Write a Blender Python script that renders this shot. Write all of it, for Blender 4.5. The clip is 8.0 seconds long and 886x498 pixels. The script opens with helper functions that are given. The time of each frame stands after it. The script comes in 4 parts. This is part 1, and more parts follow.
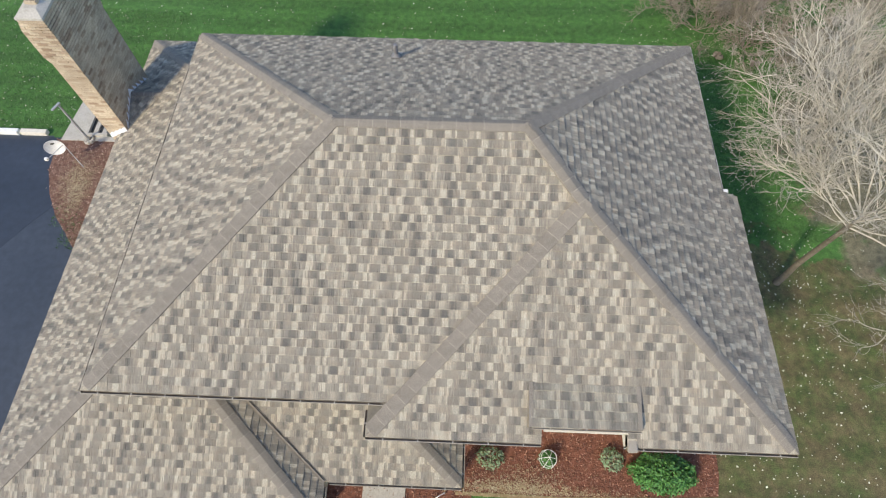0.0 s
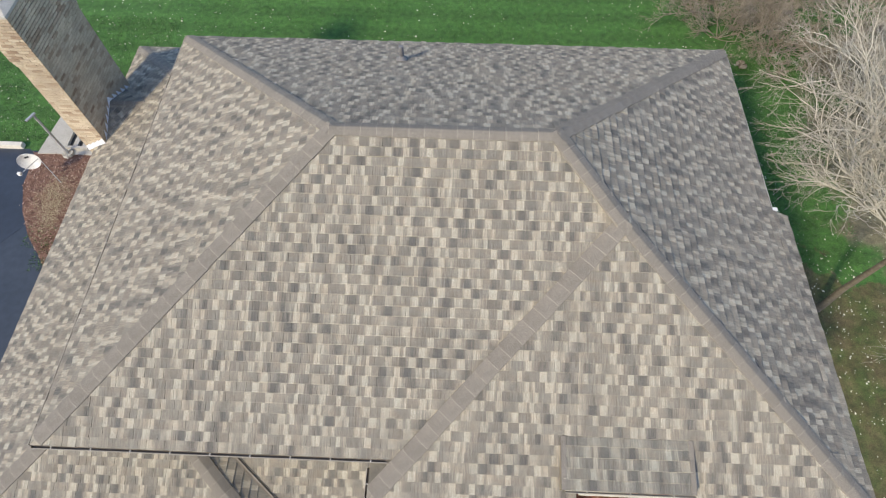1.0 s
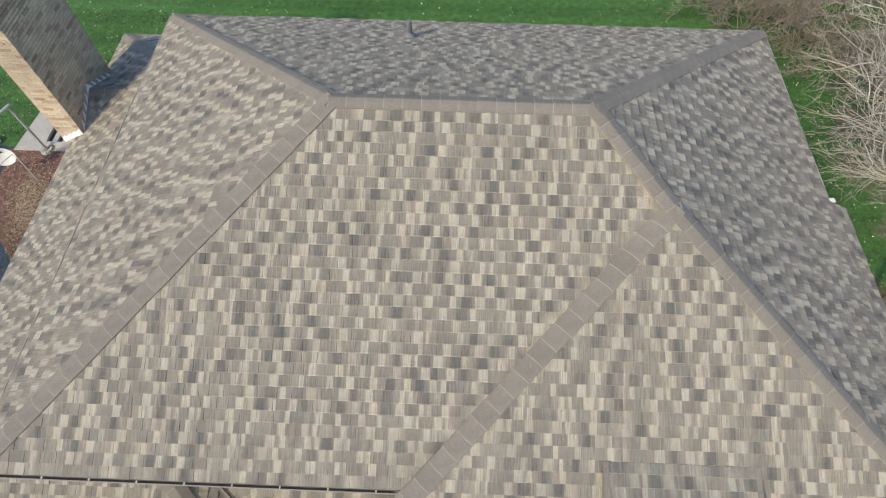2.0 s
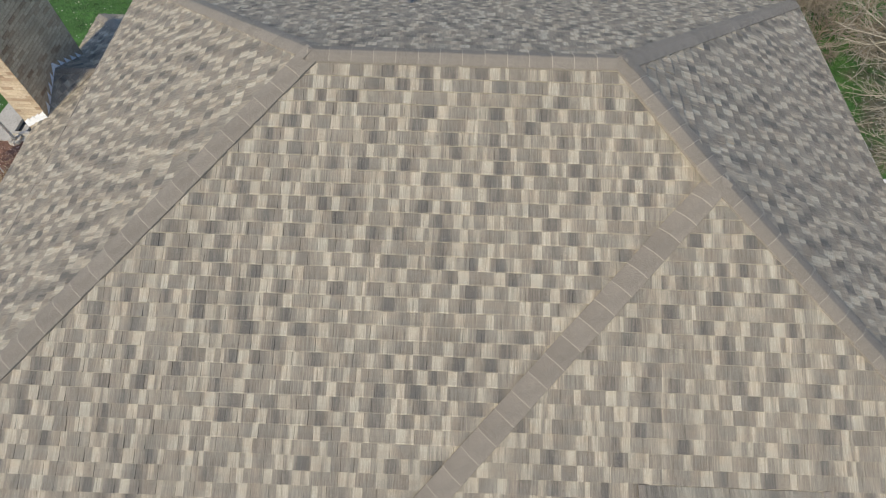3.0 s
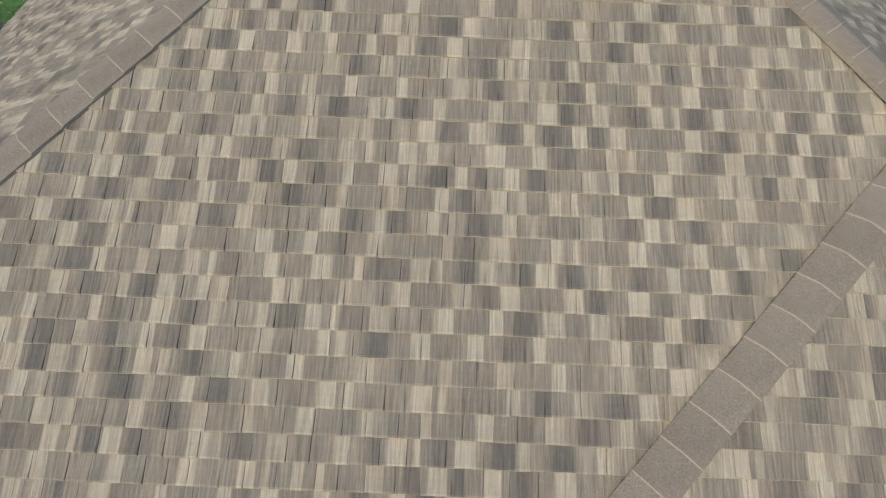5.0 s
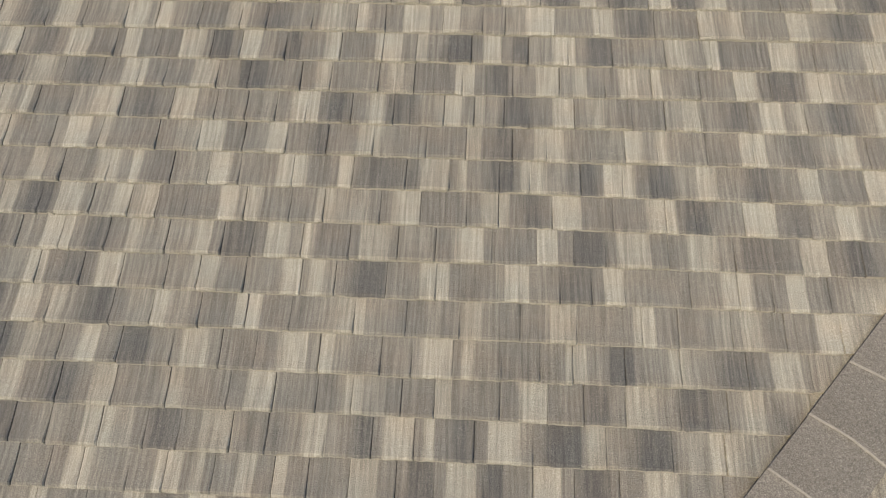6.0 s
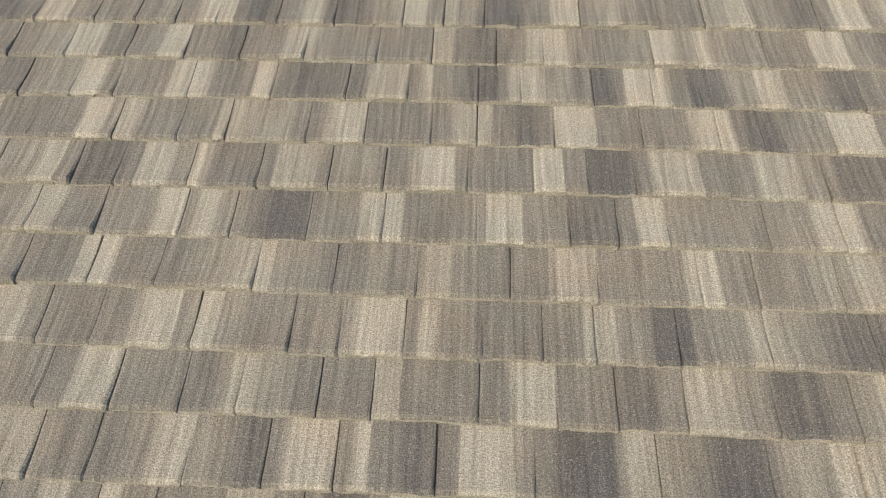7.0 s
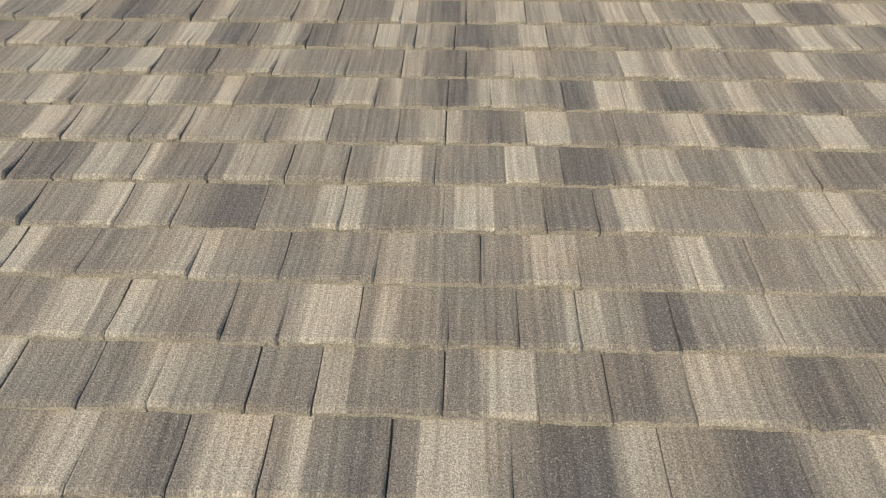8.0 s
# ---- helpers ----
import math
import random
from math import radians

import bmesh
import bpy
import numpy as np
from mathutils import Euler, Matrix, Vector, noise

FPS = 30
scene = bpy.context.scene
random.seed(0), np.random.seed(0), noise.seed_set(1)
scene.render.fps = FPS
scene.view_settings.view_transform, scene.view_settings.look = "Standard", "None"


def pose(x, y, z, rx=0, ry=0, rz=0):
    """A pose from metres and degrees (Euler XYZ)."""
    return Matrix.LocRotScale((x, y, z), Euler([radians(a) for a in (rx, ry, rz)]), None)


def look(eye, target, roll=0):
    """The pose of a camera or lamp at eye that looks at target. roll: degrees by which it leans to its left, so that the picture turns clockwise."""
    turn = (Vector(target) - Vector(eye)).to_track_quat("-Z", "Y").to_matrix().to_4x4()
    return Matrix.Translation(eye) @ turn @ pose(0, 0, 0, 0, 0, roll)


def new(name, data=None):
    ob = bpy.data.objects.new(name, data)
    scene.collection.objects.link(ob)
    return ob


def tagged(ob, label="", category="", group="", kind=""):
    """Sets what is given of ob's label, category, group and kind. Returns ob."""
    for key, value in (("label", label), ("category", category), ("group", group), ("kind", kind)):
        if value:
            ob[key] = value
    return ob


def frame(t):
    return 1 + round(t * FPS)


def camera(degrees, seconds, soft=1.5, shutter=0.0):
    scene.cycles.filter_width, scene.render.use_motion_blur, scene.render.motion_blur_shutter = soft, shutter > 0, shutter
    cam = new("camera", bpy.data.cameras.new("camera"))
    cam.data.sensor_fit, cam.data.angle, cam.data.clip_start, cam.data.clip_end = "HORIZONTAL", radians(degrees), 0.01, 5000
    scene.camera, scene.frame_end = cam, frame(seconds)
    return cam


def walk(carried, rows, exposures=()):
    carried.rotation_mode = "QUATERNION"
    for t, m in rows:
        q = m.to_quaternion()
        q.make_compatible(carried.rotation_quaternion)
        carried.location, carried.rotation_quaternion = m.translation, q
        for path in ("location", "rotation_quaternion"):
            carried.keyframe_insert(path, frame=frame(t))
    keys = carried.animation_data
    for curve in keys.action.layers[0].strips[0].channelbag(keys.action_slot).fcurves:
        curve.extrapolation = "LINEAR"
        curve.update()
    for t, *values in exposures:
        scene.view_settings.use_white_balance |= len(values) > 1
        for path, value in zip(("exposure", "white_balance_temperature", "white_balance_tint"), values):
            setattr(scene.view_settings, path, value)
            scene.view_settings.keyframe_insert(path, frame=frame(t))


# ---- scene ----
cam = camera(77.1, 8.0, soft=1.2)
PATH = [
    (0, (1.986, -5.864, 13.247), (1.947, -4.940, 11.474), -0.15),
    (0.5, (1.888, -5.528, 12.784), (1.849, -4.579, 11.023), -0.08),
    (1, (1.729, -5.128, 12.208), (1.693, -4.155, 10.462), 0.11),
    (1.5, (1.557, -4.906, 11.634), (1.526, -3.908, 9.901), 0.35),
    (2, (1.479, -4.833, 11.094), (1.449, -3.814, 9.374), 0.52),
    (2.2, (1.478, -4.789, 10.906), (1.446, -3.768, 9.186), 0.47),
    (3.5, (1.422, -4.356, 9.465), (1.404, -3.258, 7.794), 1.26),
    (4, (1.394, -4.078, 8.948), (1.378, -2.929, 7.310), 1.44),
    (4.2, (1.376, -3.963, 8.737), (1.359, -2.798, 7.111), 1.41),
    (5.3, (1.230, -3.556, 7.617), (1.203, -2.312, 6.051), 1.21),
    (5.5, (1.233, -3.522, 7.399), (1.182, -2.257, 5.851), 0.18),
    (6, (1.214, -3.446, 6.847), (1.142, -2.147, 5.327), -0.39),
    (6.5, (1.253, -3.367, 6.361), (1.172, -1.984, 4.918), -0.41),
    (7, (1.319, -3.307, 6.051), (1.239, -1.772, 4.771), -0.21),
    (7.5, (1.355, -3.312, 5.869), (1.289, -1.639, 4.775), 0.09),
    (8, (1.378, -3.371, 5.719), (1.321, -1.579, 4.832), 0.31),
]
walk(cam, [(t, look(eye, target, roll)) for t, eye, target, roll in PATH],
     exposures=((0.0, 0.81, 6860, 11), (1.0, 0.77, 6860, 11.5), (2.0, 0.66, 6900, 10.5), (3.5, 0.48, 7120, 10.5), (5.5, 0.34, 7260, 11), (7.0, 0.40, 7400, 11.5), (8.0, 0.36, 7490, 12.5)))

# ---- light: low, slightly veiled sun from the front left, bright sky ----
SUN_EL, SUN_AZ = radians(38), radians(219)      # azimuth from +y towards +x
world = bpy.data.worlds.new("world")
scene.world = world
world.use_nodes = True
wn = world.node_tree
sky = wn.nodes.new("ShaderNodeTexSky")
sky.sky_type, sky.sun_disc = "NISHITA", False
sky.sun_elevation, sky.sun_rotation = SUN_EL, SUN_AZ
sky.ozone_density = 4.0
wn.links.new(sky.outputs["Color"], wn.nodes["Background"].inputs["Color"])
wn.nodes["Background"].inputs["Strength"].default_value = 0.15
sun_from = Vector((math.sin(SUN_AZ) * math.cos(SUN_EL), math.cos(SUN_AZ) * math.cos(SUN_EL), math.sin(SUN_EL)))
sun = new("sun", bpy.data.lights.new("sun", "SUN"))
sun.data.energy, sun.data.angle, sun.data.color = 2.25, radians(5.5), (1.0, 0.885, 0.65)
sun.matrix_world = look(sun_from * 50, (0, 0, 0))


# ---- materials ----
def material(name, base=(0.5, 0.5, 0.5), rough=0.9, metal=0.0):
    mat = bpy.data.materials.new(name)
    mat.use_nodes = True
    b = mat.node_tree.nodes["Principled BSDF"]
    b.inputs["Base Color"].default_value = (*base, 1)
    b.inputs["Roughness"].default_value = rough
    b.inputs["Metallic"].default_value = metal
    return mat


class Nodes:
    """Short hand for wiring one material's nodes."""

    def __init__(self, mat):
        self.t = mat.node_tree
        self.out = self.t.nodes["Principled BSDF"]

    def add(self, kind, **sets):
        n = self.t.nodes.new(kind)
        for key, value in sets.items():
            if key in n.inputs:
                n.inputs[key].default_value = value
        return n

    def link(self, a, b):
        self.t.links.new(a, b)

    def coord(self, which="Object"):
        return self.add("ShaderNodeTexCoord").outputs[which]

    def scaled(self, vec, xyz):
        n = self.add("ShaderNodeMapping")
        n.inputs["Scale"].default_value = xyz
        self.link(vec, n.inputs["Vector"])
        return n.outputs["Vector"]

    def noise(self, vec, scale, detail=3.0, rough=0.55):
        n = self.add("ShaderNodeTexNoise", Scale=scale, Detail=detail, Roughness=rough)
        self.link(vec, n.inputs["Vector"])
        return n.outputs["Fac"]

    def ramp(self, fac, stops, constant=False):
        n = self.add("ShaderNodeValToRGB")
        n.color_ramp.interpolation = "CONSTANT" if constant else "LINEAR"
        while len(n.color_ramp.elements) < len(stops):
            n.color_ramp.elements.new(0.5)
        for e, (p, c) in zip(n.color_ramp.elements, stops):
            e.position, e.color = p, (*c, 1) if len(c) == 3 else c
        self.link(fac, n.inputs["Fac"])
        return n.outputs["Color"]

    def mix(self, fac, a, b, mode="MIX"):
        n = self.t.nodes.new("ShaderNodeMix")
        n.data_type, n.blend_type = "RGBA", mode
        for value, socket in ((fac, n.inputs[0]), (a, n.inputs[6]), (b, n.inputs[7])):
            if isinstance(value, (int, float)):
                socket.default_value = value
            elif isinstance(value, tuple):
                socket.default_value = (*value, 1)
            else:
                self.link(value, socket)
        return n.outputs[2]

    def math(self, op, a, b=0.0):
        n = self.t.nodes.new("ShaderNodeMath")
        n.operation = op
        for value, socket in ((a, n.inputs[0]), (b, n.inputs[1])):
            if isinstance(value, (int, float)):
                socket.default_value = value
            else:
                self.link(value, socket)
        return n.outputs[0]

    def bump(self, height, distance, strength=1.0):
        n = self.add("ShaderNodeBump", Distance=distance, Strength=strength)
        self.link(height, n.inputs["Height"])
        self.link(n.outputs["Normal"], self.out.inputs["Normal"])

    def base(self, colour):
        self.link(colour, self.out.inputs["Base Color"])


def grey(v):
    return (v, v, v)


COURSE = 0.1354


def granules(n, vec, col, size=320.0):
    """Speckle of mineral granules over a colour; returns the colour and the height."""
    n.out.inputs["Diffuse Roughness"].default_value = 0.12
    gran = n.noise(vec, size, 1, 0.8)
    salt = n.add("ShaderNodeTexVoronoi", Scale=size * 1.5)
    n.link(vec, salt.inputs["Vector"])
    bits = n.add("ShaderNodeSeparateColor")
    n.link(salt.outputs["Color"], bits.inputs[0])
    col = n.mix(n.ramp(bits.outputs[0], [(0.90, grey(0.0)), (0.97, grey(0.24))]), col, (0.62, 0.58, 0.50))
    col = n.mix(n.ramp(bits.outputs[1], [(0.88, grey(0.0)), (0.96, grey(0.24))]), col, (0.09, 0.085, 0.08))
    return n.mix(1.0, col, n.ramp(gran, [(0.36, grey(0.65)), (0.5, grey(0.99)), (0.64, grey(1.37))]), "MULTIPLY"), gran


SLATE, GREY_TAUPE, TAUPE = (0.127, 0.119, 0.108), (0.208, 0.188, 0.158), (0.266, 0.239, 0.195)
SAND, CREAM = (0.340, 0.304, 0.242), (0.412, 0.373, 0.300)


def shingle_material(name, per_object, greyed=1.0):
    """Granule-coated laminated shingle: slate, taupe and cream by the piece's tone, combed streaks down the slope, fine granules."""
    mat = material(name, rough=0.95)
    n = Nodes(mat)
    uv = n.coord("UV")
    tone = n.add("ShaderNodeAttribute")
    tone.attribute_name = "tone"
    streak = n.noise(n.scaled(uv, (88, 4, 1)), 1.0, 2.5)
    feather = n.noise(n.scaled(uv, (48, 11, 1)), 1.0, 3)
    t = n.math("ADD", tone.outputs["Fac"], n.math("MULTIPLY", n.math("SUBTRACT", streak, 0.5), 0.34))
    t = n.math("ADD", t, n.math("MULTIPLY", n.math("SUBTRACT", feather, 0.5), 0.22))
    col = n.ramp(t, [(0.02, SLATE), (0.30, GREY_TAUPE), (0.52, TAUPE), (0.72, SAND), (0.96, CREAM)])
    tint = n.noise(n.scaled(uv, (6, 7.4, 1)), 1.0, 1)
    col = n.mix(1.0, col, n.ramp(tint, [(0.3, (1.03, 0.99, 0.965)), (0.5, (1.0, 1.0, 1.0)), (0.7, (0.97, 1.0, 1.02))]), "MULTIPLY")
    col = n.mix(1.0, col, n.ramp(streak, [(0.30, grey(0.81)), (0.5, grey(1.0)), (0.70, grey(1.18))]), "MULTIPLY")
    if per_object:
        rnd = n.add("ShaderNodeObjectInfo").outputs["Random"]
    else:
        rnd = n.add("ShaderNodeNewGeometry").outputs["Random Per Island"]
    col = n.mix(1.0, col, n.ramp(rnd, [(0.0, grey(0.955)), (1.0, grey(1.045))]), "MULTIPLY")
    blot = n.noise(uv, 0.9, 4)
    col = n.mix(1.0, col, n.ramp(blot, [(0.35, grey(0.94)), (0.65, grey(1.05))]), "MULTIPLY")
    # A slightly darker, cooler tone over the whole face.
    if greyed < 1:
        col = n.mix(1.0, col, (greyed * 0.97, greyed, greyed * 1.01), "MULTIPLY")
    rib = n.noise(n.scaled(uv, (150, 3, 1)), 1.0, 1.0)
    col = n.mix(1.0, col, n.ramp(rib, [(0.30, grey(0.91)), (0.5, grey(1.0)), (0.70, grey(1.085))]), "MULTIPLY")
    clump = n.noise(uv, 140, 1.5, 0.6)
    col = n.mix(1.0, col, n.ramp(clump, [(0.36, grey(0.90)), (0.5, grey(1.0)), (0.64, grey(1.11))]), "MULTIPLY")
    col, gran = granules(n, uv, col)
    n.base(col)
    n.bump(n.math("ADD", gran, n.math("MULTIPLY", rib, 0.5)), 0.0025, 1.0)
    return mat


def plain(name, a, b, scale, rough=0.9, bump=0.0, metal=0.0):
    mat = material(name, rough=rough, metal=metal)
    n = Nodes(mat)
    v = n.coord("Object")
    f = n.noise(v, scale, 5)
    fine = n.noise(v, scale * 9, 3)
    n.base(n.mix(1.0, n.ramp(f, [(0.3, a), (0.7, b)]), n.ramp(fine, [(0.3, grey(0.85)), (0.7, grey(1.15))]), "MULTIPLY"))
    if bump:
        n.bump(n.noise(v, scale * 4, 4), bump)
    return mat


def cap_material():
    mat = material("ridge_cap", rough=0.95)
    n = Nodes(mat)
    v = n.coord("Object")
    col = n.ramp(n.noise(v, 5, 3), [(0.3, (0.205, 0.182, 0.154)), (0.7, (0.245, 0.219, 0.186))])
    rnd = n.add("ShaderNodeObjectInfo").outputs["Random"]
    col = n.mix(1.0, col, n.ramp(rnd, [(0.0, grey(0.93)), (1.0, grey(1.06))]), "MULTIPLY")
    clump = n.noise(v, 130, 2, 0.6)
    col = n.mix(1.0, col, n.ramp(clump, [(0.34, grey(0.80)), (0.5, grey(0.96)), (0.66, grey(1.12))]), "MULTIPLY")
    col, gran = granules(n, v, col)
    n.base(col)
    n.bump(gran, 0.0022, 0.9)
    return mat


def edge_material():
    mat = material("shingle_edge", rough=0.95)
    n = Nodes(mat)
    v = n.coord("Object")
    col = n.ramp(n.noise(v, 14, 4), [(0.3, (0.265, 0.237, 0.186)), (0.7, (0.365, 0.328, 0.260))])
    col, gran = granules(n, v, col)
    n.base(col)
    n.bump(gran, 0.002, 1.0)
    return mat


def lawn_material():
    mat = material("lawn", rough=0.95)
    n = Nodes(mat)
    v = n.coord("Object")
    blade = n.noise(v, 38, 6, 0.7)
    patch = n.noise(v, 0.8, 4)
    green = n.mix(patch, (0.038, 0.118, 0.022), (0.066, 0.168, 0.036))
    sep = n.add("ShaderNodeSeparateXYZ")
    n.link(v, sep.inputs[0])
    # thin, drier turf under the bare tree beside the house
    dx = n.math("DIVIDE", n.math("SUBTRACT", sep.outputs["X"], 8.7), 8.2)
    dy = n.math("DIVIDE", n.math("ADD", sep.outputs["Y"], 2.2), 5.6)
    far = n.math("ADD", n.math("MULTIPLY", dx, dx), n.math("MULTIPLY", dy, dy))
    far = n.math("ADD", far, n.math("MULTIPLY", n.noise(v, 1.1, 4), 0.9))
    dry = n.ramp(far, [(0.95, grey(1.0)), (1.8, grey(0.0))])
    brown = n.mix(n.ramp(n.noise(v, 1.7, 6, 0.65), [(0.38, grey(0.0)), (0.62, grey(1.0))]), (0.070, 0.092, 0.028), (0.135, 0.104, 0.054))
    col = n.mix(n.math("MULTIPLY", dry, 0.93), green, brown)
    # leaf litter below the trees farther along
    lx = n.math("DIVIDE", n.math("SUBTRACT", sep.outputs["X"], 15.0), 5.2)
    ly = n.math("DIVIDE", n.math("SUBTRACT", sep.outputs["Y"], 4.5), 9.0)
    far = n.math("ADD", n.math("MULTIPLY", lx, lx), n.math("MULTIPLY", ly, ly))
    far = n.math("ADD", far, n.math("MULTIPLY", n.noise(v, 0.9, 5), 1.1))
    litter_fac = n.ramp(far, [(0.85, grey(0.85)), (1.75, grey(0.0))])
    col = n.mix(litter_fac, col, n.mix(n.noise(v, 6.0, 5), (0.12, 0.095, 0.062), (0.25, 0.21, 0.15)))
    col = n.mix(1.0, col, n.ramp(n.noise(v, 5.5, 5, 0.65), [(0.34, grey(0.68)), (0.5, grey(1.0)), (0.68, grey(1.35))]), "MULTIPLY")
    wave = n.add("ShaderNodeTexWave", Scale=0.33, Distortion=1.5)
    wave.bands_direction = "Y"
    n.link(v, wave.inputs["Vector"])
    col = n.mix(1.0, col, n.ramp(wave.outputs["Fac"], [(0.2, grey(0.9)), (0.8, grey(1.1))]), "MULTIPLY")
    col = n.mix(1.0, col, n.ramp(blade, [(0.3, grey(0.45)), (0.5, grey(1.0)), (0.75, grey(1.7))]), "MULTIPLY")
    n.base(col)
    n.bump(blade, 0.03, 0.7)
    return mat


def brick_material(name, per_object):
    mat = material(name, rough=0.9)
    n = Nodes(mat)
    if per_object:
        rnd = n.add("ShaderNodeObjectInfo").outputs["Random"]
    else:
        rnd = n.add("ShaderNodeNewGeometry").outputs["Random Per Island"]
    v = n.coord("Object")
    tone = n.ramp(rnd, [(0.0, (0.30, 0.21, 0.145)), (0.08, (0.39, 0.295, 0.21)), (0.25, (0.46, 0.37, 0.27)), (0.65, (0.51, 0.42, 0.31)), (1.0, (0.56, 0.47, 0.35))])
    spot = n.noise(v, 40, 4)
    col = n.mix(1.0, tone, n.ramp(spot, [(0.3, grey(0.7)), (0.6, grey(1.1))]), "MULTIPLY")
    n.base(n.mix(1.0, col, n.ramp(n.noise(v, 1.6, 4), [(0.35, grey(0.78)), (0.65, grey(1.08))]), "MULTIPLY"))
    n.bump(spot, 0.004, 0.6)
    return mat


def leaf_material(name, a, b):
    mat = material(name, rough=0.6)
    n = Nodes(mat)
    rnd = n.add("ShaderNodeNewGeometry").outputs["Random Per Island"]
    n.base(n.ramp(rnd, [(0.0, a), (1.0, b)]))
    return mat


M_SHINGLE = shingle_material("shingle_tab", True)
M_SHINGLES = shingle_material("shingle_field", False)
M_SHINGLES_GREYER = shingle_material("greyer_shingle_field", False, 0.94)
M_EDGE = edge_material()
M_CAPEDGE = plain("cap_edge", (0.29, 0.263, 0.225), (0.37, 0.336, 0.288), 90, 0.95, 0.001)
M_CAP = cap_material()
# Deck seen in the slots, painted the tone of shingle in shade.
M_DECK = plain("shade_toned_felt", (0.11, 0.10, 0.084), (0.16, 0.145, 0.12), 8, 0.95)
M_LAWN = lawn_material()
M_ASPHALT = plain("driveway_asphalt", (0.030, 0.040, 0.058), (0.046, 0.058, 0.080), 0.6, 0.5, 0.003)
M_SOIL = plain("mulch_bed", (0.10, 0.038, 0.024), (0.24, 0.10, 0.065), 9, 0.95, 0.03)
M_STRAW = plain("dry_straw", (0.20, 0.15, 0.075), (0.38, 0.30, 0.17), 11, 0.95, 0.02)
M_SOIL_OLD = plain("weathered_mulch", (0.10, 0.050, 0.036), (0.24, 0.135, 0.098), 8, 0.95, 0.03)
M_CHIP = leaf_material("mulch_chip", (0.08, 0.030, 0.020), (0.46, 0.24, 0.16))
M_CHIP_PALE = leaf_material("weathered_chip", (0.13, 0.060, 0.042), (0.56, 0.39, 0.31))
# Asphalt colour with a cast shadow painted in.
M_SHADOWED = plain("shadowed_asphalt", (0.020, 0.028, 0.044), (0.032, 0.042, 0.062), 0.5, 0.5, 0.003)
M_STRAWBIT = leaf_material("straw_bit", (0.30, 0.23, 0.12), (0.58, 0.50, 0.34))
M_CONCRETE = plain("concrete", (0.36, 0.34, 0.30), (0.46, 0.44, 0.40), 3, 0.9, 0.002)
M_BRICK = brick_material("tan_brick", True)
M_BRICKS = brick_material("tan_bricks", False)
M_MORTAR = plain("mortar", (0.38, 0.30, 0.22), (0.45, 0.365, 0.27), 20, 0.95)
M_GUTTER = plain("brown_gutter", (0.16, 0.132, 0.102), (0.22, 0.182, 0.145), 5, 0.5)
M_HANGER = plain("gutter_hanger", (0.50, 0.48, 0.44), (0.62, 0.60, 0.56), 12, 0.5)
M_TRIM = plain("cream_trim", (0.60, 0.56, 0.48), (0.68, 0.64, 0.56), 6, 0.6)
M_FLASH = plain("bright_flashing", (0.70, 0.73, 0.78), (0.84, 0.86, 0.90), 9, 0.5)
M_VALLEY = plain("brown_valley", (0.24, 0.205, 0.16), (0.32, 0.28, 0.22), 7, 0.45, 0.0, 0.3)
M_WALL = plain("tan_wall", (0.42, 0.33, 0.22), (0.52, 0.42, 0.29), 8, 0.85, 0.003)
M_BARK = plain("pale_bark", (0.385, 0.355, 0.295), (0.56, 0.525, 0.445), 4, 0.95)
M_TRUNK = plain("dark_bark", (0.10, 0.085, 0.065), (0.19, 0.165, 0.13), 14, 0.95, 0.02)
M_THICKET = plain("brown_twig", (0.15, 0.125, 0.095), (0.31, 0.275, 0.225), 1.2, 0.95)
M_TWIG = plain("tan_twig", (0.26, 0.237, 0.198), (0.43, 0.40, 0.34), 1.5, 0.95)
M_WHITE = plain("white_paint", (0.72, 0.72, 0.70), (0.82, 0.82, 0.80), 5, 0.5)
M_STEEL = plain("grey_steel", (0.40, 0.41, 0.42), (0.52, 0.53, 0.54), 9, 0.4, 0.0, 0.4)
# Near-black: painted shade of openings, and the dish's printed mark.
M_DARK = plain("hole_shade_and_print", (0.03, 0.03, 0.03), (0.05, 0.048, 0.045), 6, 0.8)
M_PIPE = plain("vent_pipe_grey", (0.14, 0.14, 0.15), (0.20, 0.20, 0.21), 8, 0.6)
M_GREEN = leaf_material("evergreen_leaf", (0.022, 0.095, 0.022), (0.105, 0.275, 0.065))
M_GRASS = leaf_material("grass_blade", (0.030, 0.092, 0.018), (0.066, 0.165, 0.034))
M_SAGE = leaf_material("grey_green_leaf", (0.12, 0.20, 0.10), (0.28, 0.36, 0.22))
M_PALE = leaf_material("fallen_leaf", (0.50, 0.50, 0.34), (0.85, 0.84, 0.72))


# ---- helpers for meshes ----
def part(name, bm, mat, parent, label="", kind=""):
    me = bpy.data.meshes.new(name)
    bm.to_mesh(me)
    bm.free()
    me.materials.append(mat)
    ob = new(name, me)
    ob.parent = parent
    return tagged(ob, label=label, kind=kind)


def mesh_part(name, verts, faces, mat, parent, label="", kind=""):
    me = bpy.data.meshes.new(name)
    me.from_pydata(verts, [], faces)
    me.update()
    me.materials.append(mat)
    ob = new(name, me)
    ob.parent = parent
    return tagged(ob, label=label, kind=kind)


def box(bm, x0, x1, y0, y1, z0, z1):
    v = [bm.verts.new((x, y, z)) for z in (z0, z1) for x, y in ((x0, y0), (x1, y0), (x1, y1), (x0, y1))]
    for f in ((3, 2, 1, 0), (4, 5, 6, 7), (0, 1, 5, 4), (1, 2, 6, 5), (2, 3, 7, 6), (3, 0, 4, 7)):
        bm.faces.new([v[i] for i in f])


